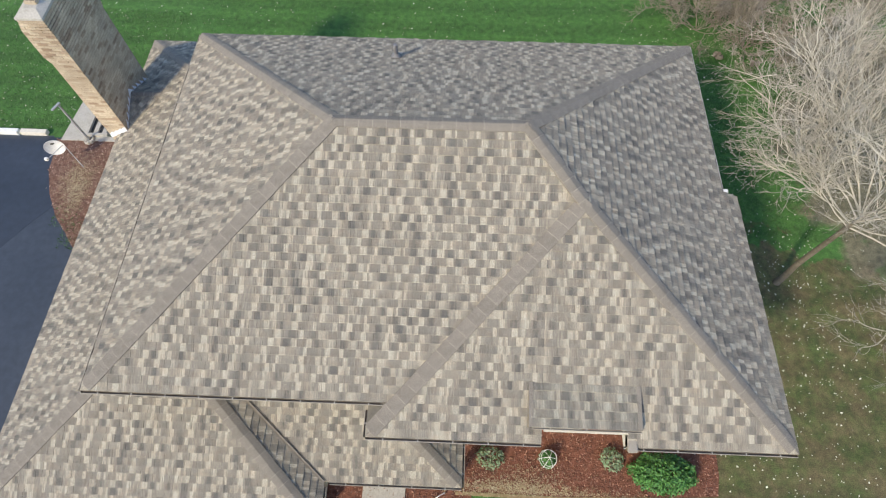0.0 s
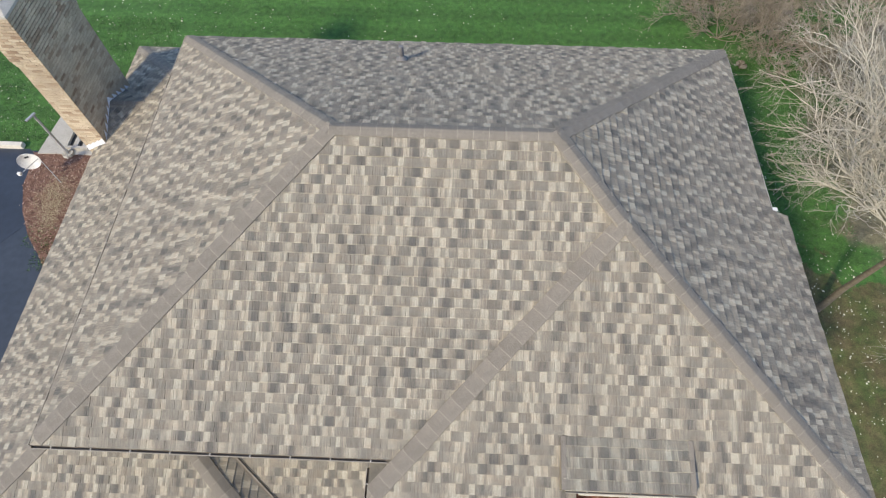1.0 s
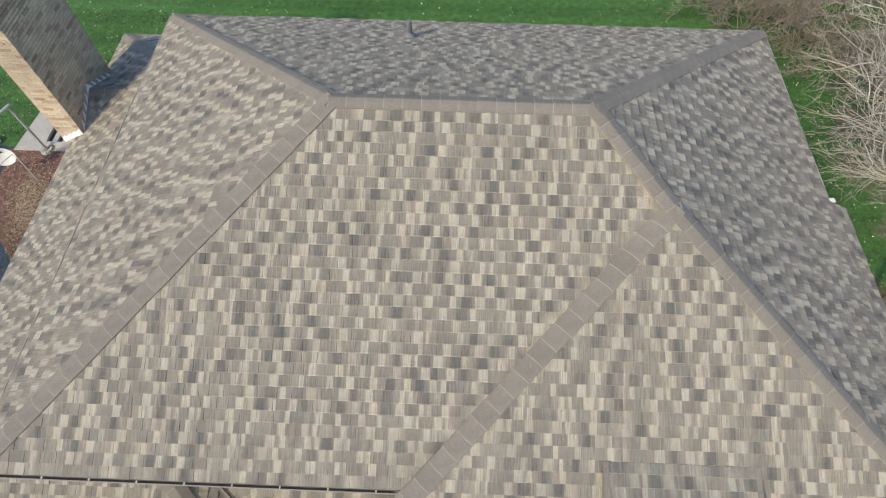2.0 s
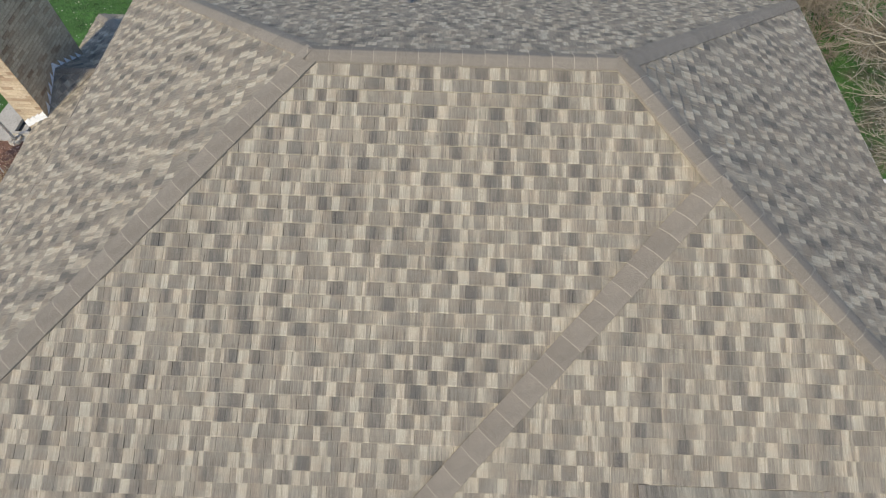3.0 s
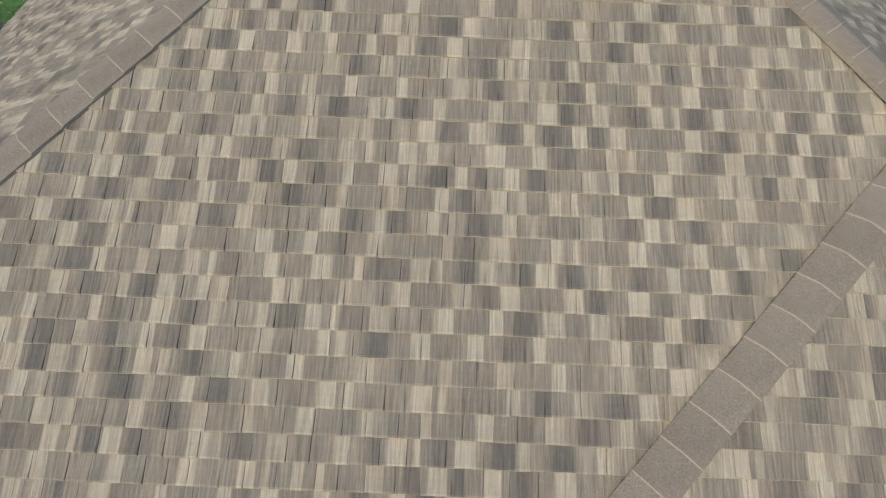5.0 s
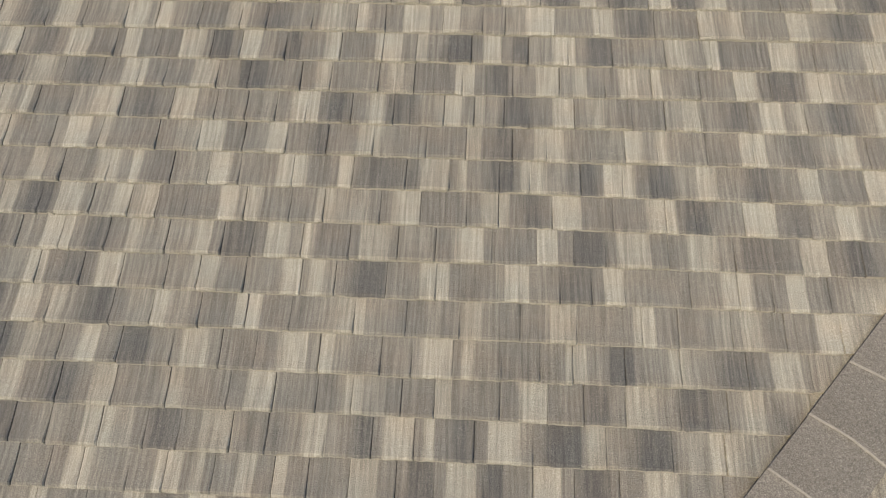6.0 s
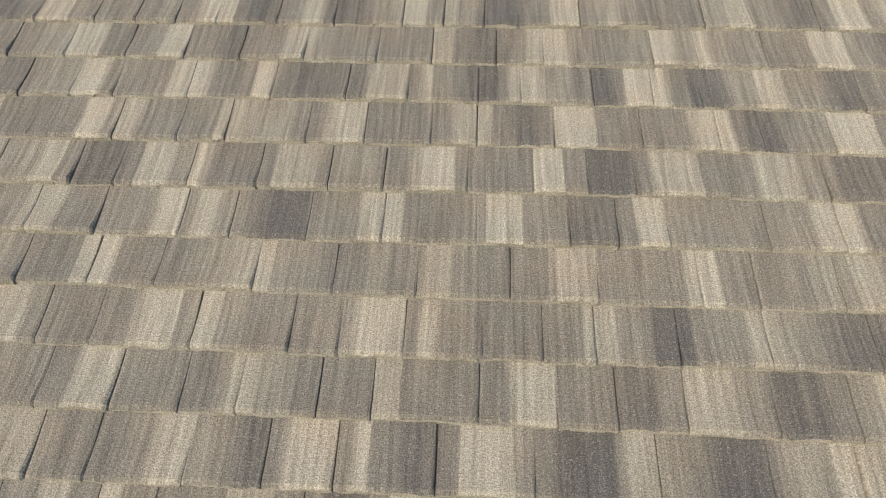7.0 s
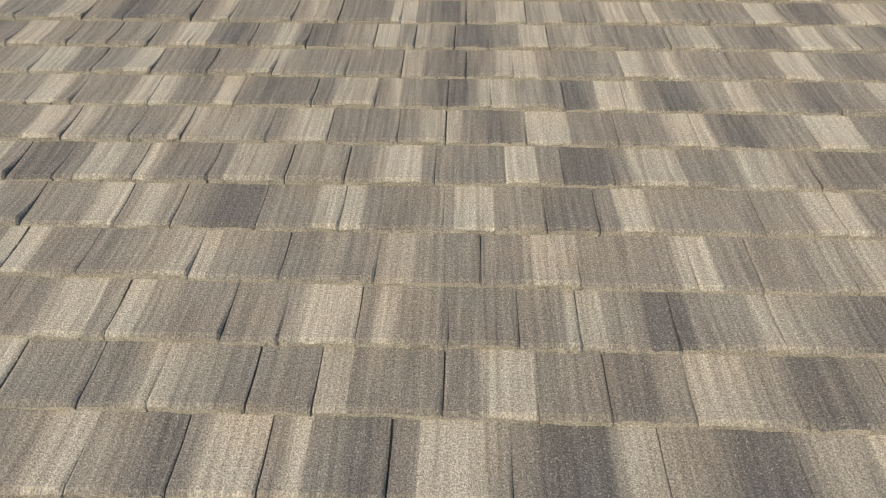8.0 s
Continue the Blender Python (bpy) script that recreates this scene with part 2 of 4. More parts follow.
def prism(bm, ring, drop):
    """A closed slab: the ring of points, and the same ring moved by drop."""
    top = [bm.verts.new(p) for p in ring]
    low = [bm.verts.new(Vector(p) + Vector(drop)) for p in ring]
    bm.faces.new(top)
    bm.faces.new(low[::-1])
    k = len(ring)
    for i in range(k):
        bm.faces.new((top[i], low[i], low[(i + 1) % k], top[(i + 1) % k]))


def strip(bm, ring, z):
    """A flat sheet at height z."""
    bm.faces.new([bm.verts.new((x, y, z)) for x, y in ring])


def tube(verts, faces, pts, radii, sides):
    """Adds a tapering tube through pts to the lists."""
    base = len(verts)
    for i, p in enumerate(pts):
        d = (pts[min(i + 1, len(pts) - 1)] - pts[max(i - 1, 0)]).normalized()
        a = d.orthogonal().normalized()
        b = d.cross(a)
        for k in range(sides):
            t = 2 * math.pi * k / sides
            verts.append(p + (a * math.cos(t) + b * math.sin(t)) * radii[i])
    for i in range(len(pts) - 1):
        for k in range(sides):
            q = base + i * sides
            faces.append((q + k, q + (k + 1) % sides, q + sides + (k + 1) % sides, q + sides + k))
    faces.append(tuple(base + k for k in range(sides))[::-1])
    faces.append(tuple(base + (len(pts) - 1) * sides + k for k in range(sides)))


def thing(name, label, category, at=(0, 0, 0), group="", kind=""):
    ob = new(name)
    ob.location = at
    return tagged(ob, label, category, group, kind)


# ---- plan of the house: ridge along x, ground at z = 0 ----
RIDGE_Z, M, MR, RX = 6.35, 0.4884, 0.495, 3.106
EAVE_Y, EAVE_Z = 4.0, 6.35 - 0.4884 * 4.0
LX, BRX, WX, WZ = -3.86, 7.054, 7.37, 4.239          # left main eave, right main eave, wing eave and its height
GX, GY, GZ, MP = -6.53, -5.77, 2.22, 0.565           # lower eaves, and the porch's steeper pitch
house = thing("house", "tan brick house with a hipped roof of mottled grey-brown shingles", "house")
RL, RR = Vector((0, 0, RIDGE_Z)), Vector((RX, 0, RIDGE_Z))
A = Vector((LX, -EAVE_Y, EAVE_Z))
BL, BR = Vector((LX, EAVE_Y, EAVE_Z)), Vector((BRX, EAVE_Y, EAVE_Z))
VF = Vector((1.015, -EAVE_Y, EAVE_Z))
PX = 0.71
P, WR, WS = Vector((PX, -4.5, WZ)), Vector((WX, -4.5, WZ)), Vector((WX, 0.18, WZ))
J, K = Vector((4.012, -1.098, 5.901)), Vector((4.012, -0.920, 5.901))
BM = Vector((BRX, 0.18, EAVE_Z))
HB = Vector((BRX, -4.5 + (WX - BRX) * 1.013, EAVE_Z))
GL, GB = Vector((GX, GY, GZ)), Vector((GX, 6.1, GZ))
GR = Vector((-0.24, GY, GZ))
GT1, GT2 = Vector((-4.36, -3.6, GZ + M * 2.17)), Vector((-2.41, -3.6, GZ + M * 2.17))
PL, PR = Vector((-0.24, -5.02, GZ)), Vector((2.28, -5.02, GZ))
PV, PH = Vector((-1.88, -3.6, GZ + MP * 1.42)), Vector((0.64, -3.6, GZ + MP * 1.42))


# ---- shingled faces ----
def clip(poly, line):
    """Keeps the part of a flat polygon with a*x + b*y + c >= 0."""
    a, b, c = line
    out = []
    for i, p in enumerate(poly):
        q = poly[(i + 1) % len(poly)]
        dp, dq = a * p[0] + b * p[1] + c, a * q[0] + b * q[1] + c
        if dp >= 0:
            out.append(p)
        if (dp >= 0) != (dq >= 0):
            t = dp / (dp - dq)
            out.append((p[0] + t * (q[0] - p[0]), p[1] + t * (q[1] - p[1])))
    return out


def edge_lines(poly):
    area = sum(p[0] * q[1] - q[0] * p[1] for p, q in zip(poly, poly[1:] + poly[:1]))
    lines = []
    for p, q in zip(poly, poly[1:] + poly[:1]):
        ex, ey = q[0] - p[0], q[1] - p[1]
        s = 1 if area > 0 else -1
        lines.append((-ey * s, ex * s, (ey * p[0] - ex * p[1]) * s))
    return lines


class Tones:
    """The run of colours along one course: slate, taupe and cream stretches with sharp or soft joins. Cream seldom follows cream up the slope."""

    def __init__(self, rng, start, end, below=None):
        self.joins, self.softs, self.tones = [], [], []
        x = start - 0.4
        while x < end + 0.4:
            bunch = [("L", rng.uniform(0.055, 0.115))]
            if below and rng.random() < 0.8 and below.at(x + 0.04) > 0.65:
                bunch.insert(0, ("G", rng.uniform(0.05, 0.09)))
            if rng.random() < 0.22:
                bunch += [("M", rng.uniform(0.03, 0.06)), ("L", rng.uniform(0.03, 0.07))]
            if rng.random() < 0.45:
                bunch.append(("M", rng.uniform(0.035, 0.08)))
            pick = rng.random()
            if pick < 0.42:
                bunch += [("G", rng.uniform(0.025, 0.06)), ("D", rng.uniform(0.06, 0.12)), ("G", rng.uniform(0.015, 0.06))]
            else:
                bunch.append(("G" if pick < 0.86 else "M", rng.uniform(0.11, 0.20)))
            if rng.random() < 0.4:
                bunch.append(("M", rng.uniform(0.04, 0.10)))
            for k, (kind, width) in enumerate(bunch):
                x += width
                tone, spread = {"D": (0.08, 0.09), "G": (0.33, 0.07), "M": (0.47, 0.09), "L": (0.88, 0.15)}[kind]
                self.tones.append(tone + rng.uniform(-spread, spread))
                self.joins.append(x)
                edge = kind == "L" or k == len(bunch) - 1
                self.softs.append(rng.choice((0.002, 0.005, 0.012) if edge else (0.006, 0.014, 0.022)))

    def at(self, u):
        for i, (x, s) in enumerate(zip(self.joins, self.softs)):
            if u < x + s:
                a, b = self.tones[i], self.tones[min(i + 1, len(self.tones) - 1)]
                return a if u < x - s else a + (b - a) * (u - x + s) / (2 * s)
        return self.tones[-1]

    def columns(self, u0, u1):
        """Where a tab from u0 to u1 needs edges for the joins that it spans."""
        inner = [p for x, s in zip(self.joins, self.softs) for p in (x - s, x + s) if u0 + 0.004 < p < u1 - 0.004]
        return [u0, *sorted(inner), u1]

    def snapped(self, u):
        near = min(self.joins, key=lambda x: abs(x - u))
        return near if abs(near - u) < 0.022 else u


def cut_tab(poly, v0, top, out, tones):
    """A tab cut by the roof's outline: a wedge, thick at its lower edge. Adds to out = verts, faces, uvs, slots, tones."""
    verts, faces, uvs, slots, shade = out
    k, base = len(poly), len(verts)
    for u, v in poly:
        verts.append((u, v, max(0.0012, top * (1 - (v - v0) / (COURSE + 0.014)))))
    for u, v in poly:
        verts.append((u, v - 0.010 * (v < v0 + 1e-4), -0.012))
    shade += [tones.at(u) for u, _ in poly] * 2
    faces.append(tuple(range(base, base + k)))
    uvs.append(poly)
    slots.append(0)
    for i in range(k):
        j = (i + 1) % k
        faces.append((base + j, base + i, base + k + i, base + k + j))
        uvs.append((poly[j], poly[i], poly[i], poly[j]))
        slots.append(1 if poly[i][1] < v0 + 1e-4 and poly[j][1] < v0 + 1e-4 else 0)


def tab(quad, low, top, saw, out, tones, rng, close):
    """One whole tab, curled up at its lower edge and higher towards its far end by saw. close: a ragged, rounded butt edge."""
    verts, faces, uvs, slots, shade = out
    (u0, _), (u1, _), (u3, v1), (u2, _) = quad
    cols = tones.columns(u0, u1)
    if close:
        cols = sorted(cols + [u0 + (u1 - u0) * t for t in (0.2, 0.4, 0.6, 0.8)] + [u0 + 0.0035, u1 - 0.0045])
    base, k, uv = len(verts), len(cols), []
    bow = rng.uniform(-0.0012, 0.0016)
    rows = 6 if close else 5
    for row in range(rows):
        for u in cols:
            t = (u - u0) / (u1 - u0)
            h = top + saw * (2 * t - 1) + bow * (1 - (2 * t - 1) ** 2)
            if close and u in (u0, u1):              # worn, rounded sides
                h -= 0.0012 + 1.5 * saw * (u == u1)
            r = rng.uniform(-0.0028, 0.0028) if close else 0.0
            if close:
                v, h = ((low - 0.0115 + r, -0.012), (low - 0.0025 + r, h * 0.70 + 0.4 * r), (low + 0.008, h + 0.25 * r), (low + 0.036, h * 0.64), (low + 0.076, h * 0.30), (v1, 0.0012))[row]
            else:
                v, h = ((low - 0.010, -0.012), (low, h), (low + 0.033, h * 0.66), (low + 0.075, h * 0.30), (v1, 0.0012))[row]
            verts.append((u + (u2 - u0) * (v - low) / (v1 - low), v, h))
            uv.append((u, max(v, low + 0.0005)))
            shade.append(tones.at(u + (1e-5 if u == u0 else -1e-5 if u == u1 else 0)))
    for row in range(rows - 1):
        for i in range(k - 1):
            q = (row * k + i, row * k + i + 1, (row + 1) * k + i + 1, (row + 1) * k + i)
            faces.append([base + p for p in q])
            uvs.append([uv[p] for p in q])
            slots.append(1 if row == 0 else 0)
    b = rows * k
    verts += [(u2, v1, -0.012), (u3, v1, -0.012)]
    uv += [(u2, v1), (u3, v1)]
    shade += [shade[base], shade[base + k - 1]]
    left, far = [r * k for r in range(rows)] + [b], [b + 1] + [r * k + k - 1 for r in reversed(range(rows))]
    for q in (left, far):
        faces.append([base + p for p in q])
        uvs.append([uv[p] for p in q])
        slots.append(0)


def shingle_object(name, out, mat, frame_m, parent, label="", kind=""):
    verts, faces, uvs, slots, shade = out
    me = bpy.data.meshes.new(name)
    me.from_pydata([frame_m @ Vector(v) for v in verts], [], faces)
    layer = me.uv_layers.new(name="slope")
    flat = [c for ring in uvs for uv in ring for c in uv]
    layer.data.foreach_set("uv", flat)
    me.attributes.new("tone", "FLOAT", "POINT").data.foreach_set("value", shade)
    me.materials.append(mat)
    me.materials.append(M_EDGE)
    me.polygons.foreach_set("material_index", slots)
    me.update()
    ob = new(name, me)
    ob.parent = parent
    return tagged(ob, label=label, kind=kind)


LATE = []                                            # single tabs, made last
TAB_WIDTHS = (0.112, 0.120, 0.127, 0.158, 0.170, 0.175, 0.187, 0.207, 0.220)


def face(name, rings, origin, along, seed, near=None, close=None, mat=None, uneven=0.0036, thick=0.0135):
    """A roof face: a felted deck toned like shaded shingle, and over it courses of tabs cut to the face's outline.
    near: the stretch (u0, u1, v0, v1) whose tabs are single pieces; close: the wider one whose tabs have ragged edges."""
    rng = random.Random(seed)
    ring = rings[0]
    n = sum(((a - ring[0]).cross(b - ring[0]) for a, b in zip(ring[1:], ring[2:])), Vector()).normalized()
    n = -n if n.z < 0 else n
    u = Vector(along).normalized()
    v = n.cross(u)
    m = Matrix.Translation(origin) @ Matrix((u, v, n)).transposed().to_4x4()
    inv = m.inverted()
    bm = bmesh.new()
    for r in rings:
        prism(bm, [p - n * 0.003 for p in r], n * -0.10)
    bmesh.ops.recalc_face_normals(bm, faces=bm.faces)
    deck = part(name, bm, M_DECK, house)
    field = ([], [], [], [], [])
    for r in rings:
        poly = [(q.x, q.y) for q in (inv @ p for p in r)]
        lines = edge_lines(poly)
        lo, hi = min(p[1] for p in poly), max(p[1] for p in poly)
        tones = None
        for row in range(math.floor(lo / COURSE + 1e-3), math.ceil(hi / COURSE - 1e-3)):
            v0 = row * COURSE
            band = clip(clip(poly, (0, 1, -v0)), (0, -1, v0 + COURSE + 0.014))
            if len(band) < 3:
                continue
            x, end = min(p[0] for p in band) - rng.uniform(0, 0.1), max(p[0] for p in band)
            tones = Tones(rng, x, end, tones)
            sag = rng.uniform(0, 6.28)
            while x < end:
                far = tones.snapped(x + rng.choice(TAB_WIDTHS) * rng.uniform(0.96, 1.04))
                gap = rng.choice((0.0008, 0.0014, 0.0020, 0.0028))
                low = v0 + 0.0028 * math.sin(sag + x * 2.3) + rng.uniform(-0.0014, 0.0014)
                lean = rng.uniform(-0.002, 0.002)
                quad = [(x + gap, low), (far, low), (far + lean, v0 + COURSE + 0.014), (x + gap + lean, v0 + COURSE + 0.014)]
                whole = list(quad)
                for line in lines:
                    quad = clip(quad, line)
                    if len(quad) < 3:
                        break
                if len(quad) >= 3:
                    top = thick + rng.uniform(-uneven, uneven)
                    single = near and near[0] < x < near[1] and near[2] < v0 < near[3]
                    out = ([], [], [], [], []) if single else field
                    if quad == whole:
                        ragged = single or close and close[0] < x < close[1] and close[2] < v0 < close[3]
                        tab(quad, low, top, rng.uniform(0.0008, 0.0030), out, tones, rng, ragged)
                    else:
                        cut_tab(quad, low, top, out, tones)
                    if single:
                        LATE.append((out, m, deck))
                x = far
    shingle_object("shingle_field", field, mat or M_SHINGLES, m, deck, kind="stuff")
    return deck


front = face("roof_front", [[A, VF, K, RR, RL]], A, (1, 0, 0), 1, near=(3.7, 6.95, 0.95, 2.85), close=(2.6, 8.0, 0.6, 3.8))
left = face("roof_left", [[BL, A, RL]], BL, (0, -1, 0), 2, uneven=0.007)
back = face("roof_back", [[BR, BL, RL, RR]], BR, (-1, 0, 0), 3, uneven=0.008, thick=0.0165)
KE = Vector((BRX, K.y, EAVE_Z))
right = face("roof_right", [[KE, BR, RR, K], [HB, KE, K, J], [WR, WS, BM, HB]], WR, (0, 1, 0), 4, uneven=0.008, thick=0.0165)
N0, N1, NY = 3.44, 4.76, -4.16                       # notch in the wing's eave


def wing_z(y):
    return WZ + M * (y + 4.5)


def on_wing(x, y):
    return Vector((x, y, wing_z(y)))


hip_l = on_wing(N0, -4.5 + (N0 - PX) * (J.y + 4.5) / (J.x - PX))
hip_r = on_wing(N1, -4.5 + (WX - N1) * (J.y + 4.5) / (WX - J.x))
wing = face("wing_roof_front", [[P, on_wing(N0, -4.5), hip_l], [on_wing(N0, NY), on_wing(N1, NY), hip_r, J, hip_l],
                                [on_wing(N1, -4.5), WR, hip_r]], P, (1, 0, 0), 5)
face("wing_roof_side", [[Vector((PX, -4.0, WZ)), P, J, K, VF]], Vector((PX, -4.0, WZ)), (0, -1, 0), 6)
face("garage_roof_left", [[GB, Vector((GX, -3.6, GZ)), Vector((-3.5, -3.6, GZ + M * 3.03)), Vector((-3.5, 3.07, GZ + M * 3.03))], [Vector((GX, -3.6, GZ)), GL, GT1]], GB, (0, -1, 0), 7)
gar_front = face("garage_roof_front", [[GL, GR, GT2, GT1]], GL, (1, 0, 0), 8)
gar_right = face("garage_roof_right", [[GR, PL, PV, GT2]], GR, (0, 1, 0), 9)
gar_back = face("garage_roof_back", [[Vector((-3.5, 6.1, GZ)), GB, Vector((-3.5, 3.07, GZ + M * 3.03))]], Vector((-3.5, 6.1, GZ)), (-1, 0, 0), 10)
face("porch_roof_front", [[PL, PR, PH, PV]], PL, (1, 0, 0), 11)
porch_r = face("porch_roof_side", [[PR, Vector((2.28, -3.6, GZ)), PH]], PR, (0, 1, 0), 12)
# low-pitched shed over the notch
D0, D1, DT, DE = 3.25, 4.91, -3.66, -4.30
DZ = wing_z(DT) + 0.004
DF = wing_z(DE) + 0.17
shed = face("shed_roof", [[Vector((D0, DE, DF)), Vector((D1, DE, DF)), Vector((D1, DT, DZ)), Vector((D0, DT, DZ))]], Vector((D0, DE, DF)), (1, 0, 0), 13, mat=M_SHINGLES_GREYER)
# saddle behind the chimney
CX0, CX1, CY0, CY1, CTOP = -6.73, -6.2, 2.8, 4.57, 5.68
gz = lambda x: GZ + M * (x - GX)
SA, SB = Vector((CX1, 3.68, gz(CX1) + 0.40)), Vector((CX1 + 0.40 / M, 3.68, gz(CX1) + 0.40))
saddle_f = face("saddle_front", [[Vector((CX1, CY0, gz(CX1))), SB, SA]], Vector((CX1, CY0, gz(CX1))), SB - Vector((CX1, CY0, gz(CX1))), 14)
face("saddle_back", [[SB, Vector((CX1, CY1, gz(CX1))), SA]], SB, Vector((CX1, CY1, gz(CX1))) - SB, 15)


# ---- ridge and hip caps ----
def cap_mesh(d, l, r, w, length):
    """One folded cap, its lower end at the origin, lying along d with its sides along l and r."""
    n = (-(l + r)).normalized()
    n = -n if n.z < 0 else n
    verts, faces, slots = [], [], []
    prof = [(-w, l), (-0.5 * w, l), (-0.07 * w, l), (0.07 * w, r), (0.5 * w, r), (w, r)]
    for s, lift in ((0.0, 0.027), (0.006, 0.0285), (length, 0.0185)):
        for o, side in prof:
            verts.append(d * s + side * abs(o) + n * (lift - (0.004 if abs(o) < 0.1 * w else 0)))
    for s in (0.0, length):
        for o, side in prof:
            verts.append(d * s + side * abs(o) - n * 0.012)
    k = len(prof)
    for i in range(2):
        for j in range(k - 1):
            faces.append((i * k + j, i * k + j + 1, (i + 1) * k + j + 1, (i + 1) * k + j))
            slots.append(1 if i == 0 else 0)
    for j in range(k - 1):
        faces.append((3 * k + j, 3 * k + j + 1, j + 1, j))
        slots.append(1)
    for j in (0, k - 1):
        faces.append((j, k + j, 2 * k + j, 4 * k + j, 3 * k + j))
        slots.append(0)
    me = bpy.data.meshes.new("ridge_cap")
    me.from_pydata(verts, [], faces)
    me.materials.append(M_CAP)
    me.materials.append(M_CAPEDGE)
    me.polygons.foreach_set("material_index", slots)
    bm = bmesh.new()
    bm.from_mesh(me)
    bmesh.ops.recalc_face_normals(bm, faces=bm.faces)
    bm.to_mesh(me)
    bm.free()
    return me


def caps(low, high, n1, n2, parent, w=0.128, step=0.236):
    """A run of caps from low to high over the fold between faces with normals n1 and n2."""
    run = high - low
    d = run.normalized()
    sides = []
    for n in (n1, n2):
        s = n.cross(d).normalized()
        sides.append(-s if s.z > 0 else s)
    if abs(d.z) < 1e-4:
        sides = [s if s.z < 0 else -s for s in sides]
    me = cap_mesh(d, sides[0], sides[1], w, step + 0.07)
    rng = random.Random(len(bpy.data.objects))
    count = max(1, round(run.length / step))
    for i in range(count):
        ob = new("ridge_cap", me)
        ob.parent = parent
        ob.location = low + d * (i * (run.length - 0.15) / count + (0.10 if abs(d.z) > 1e-4 else 0.02)) + Vector((rng.uniform(-0.004, 0.004), rng.uniform(-0.004, 0.004), 0))


NF, NL, NB, NR = (Vector(v).normalized() for v in ((0, -M, 1), (-M, 0, 1), (0, M, 1), (MR, 0, 1)))
NP = Vector((0, -MP, 1)).normalized()
caps(A, RL, NL, NF, front)
caps(BL, RL, NL, NB, left)
caps(BR, RR, NR, NB, back)
caps(WR, J, NR, NF, right)
caps(J.lerp(RR, -0.06), RR, NR, NF, right)
caps(P, J, NL, NF, wing)
caps(GL, GT1, NL, NF, gar_front)
caps(GR, GT2, NF, NR, gar_right)
caps(GB, Vector((-3.5, 3.07, GZ + M * 3.03)), NL, NB, gar_back)
caps(PR, PH, NP, NR, porch_r)
caps(SB, SA, NF, NB, saddle_f, w=0.10)
caps(RL - Vector((0.06, 0, 0)), RR + Vector((0.08, 0, 0)), NF, NB, front)


# ---- gutters, valley, trim ----
def gutter(a, b, out, parent=house, hang=0.56, mat=None, size=0.74):
    """A trough below the eave from a to b, open above, with straps across it."""
    o, up = Vector(out), Vector((0, 0, 1))
    prof = [(0.0, 0.0), (0.0, -0.08), (0.040, -0.085), (0.052, -0.05), (0.060, -0.012), (0.050, -0.006), (0.044, -0.045), (0.035, -0.074), (0.006, -0.072), (0.006, 0.0)]
    bm = bmesh.new()
    ends = []
    for p in (a, b):
        ends.append([bm.verts.new(p + o * (x * size + 0.004) + up * (z * size - 0.022)) for x, z in prof])
    k = len(prof)
    for i in range(k):
        j = (i + 1) % k
        bm.faces.new((ends[0][i], ends[0][j], ends[1][j], ends[1][i]))
    for e in ends:
        bm.faces.new(e)
    # end plates
    for e in ends:
        bm.faces.new([e[1], e[2], e[3], e[4], e[9]])
    bmesh.ops.recalc_face_normals(bm, faces=bm.faces)
    g = part("gutter", bm, mat or M_GUTTER, parent)
    bm = bmesh.new()
    prism(bm, [a + o * 0.050 * size + up * -0.026, b + o * 0.050 * size + up * -0.026, b + o * 0.064 * size + up * -0.026, a + o * 0.064 * size + up * -0.026], (0, 0, -0.016))
    bmesh.ops.recalc_face_normals(bm, faces=bm.faces)
    part("gutter_lip", bm, M_CAPEDGE, g, "pale rolled front lip")
    run = b - a
    count = max(1, round(run.length / hang))
    bm = bmesh.new()
    d = run.normalized() * 0.008
    prism(bm, [o * 0.0 - d, o * 0.060 * size - d, o * 0.060 * size + d, o * 0.0 + d], (0, 0, -0.004))
    bmesh.ops.recalc_face_normals(bm, faces=bm.faces)
    me = bpy.data.meshes.new("gutter_hanger")
    bm.to_mesh(me)
    bm.free()
    me.materials.append(M_HANGER)
    for i in range(count):
        h = new("gutter_hanger", me)
        h.parent = g
        h.location = a + run * ((i + 0.5) / count) + up * -0.027
    return g


gutter(A, Vector((1.0, -4.0, EAVE_Z)), (0, -1, 0))
gutter(BL, A, (-1, 0, 0), size=0.85)
gutter(Vector((D0 + 0.02, DE, DF + 0.010)), Vector((D1 + 0.02, DE, DF + 0.010)), (0, -1, 0), hang=0.50, mat=M_CAPEDGE, size=0.45)
gutter(P, on_wing(N0, -4.5), (0, -1, 0))
gutter(on_wing(N1, -4.5), WR, (0, -1, 0))
gutter(Vector((PX, -4.09, WZ)), P, (-1, 0, 0))
gutter(GL, GR, (0, -1, 0))
gutter(GR, PL + Vector((0, -0.09, 0)), (1, 0, 0))
gutter(PL + Vector((0.09, 0, 0)), PR, (0, -1, 0))
gutter(PR, Vector((2.28, -3.6, GZ)), (1, 0, 0))


def drip_edge(a, b, out):
    o = Vector(out)
    bm = bmesh.new()
    prism(bm, [a - o * 0.03, b - o * 0.03, b + o * 0.016, a + o * 0.016], (0, 0, -0.02))
    bm.transform(Matrix.Translation((0, 0, -0.006)))
    bmesh.ops.recalc_face_normals(bm, faces=bm.faces)
    part("drip_edge", bm, M_HANGER, house)


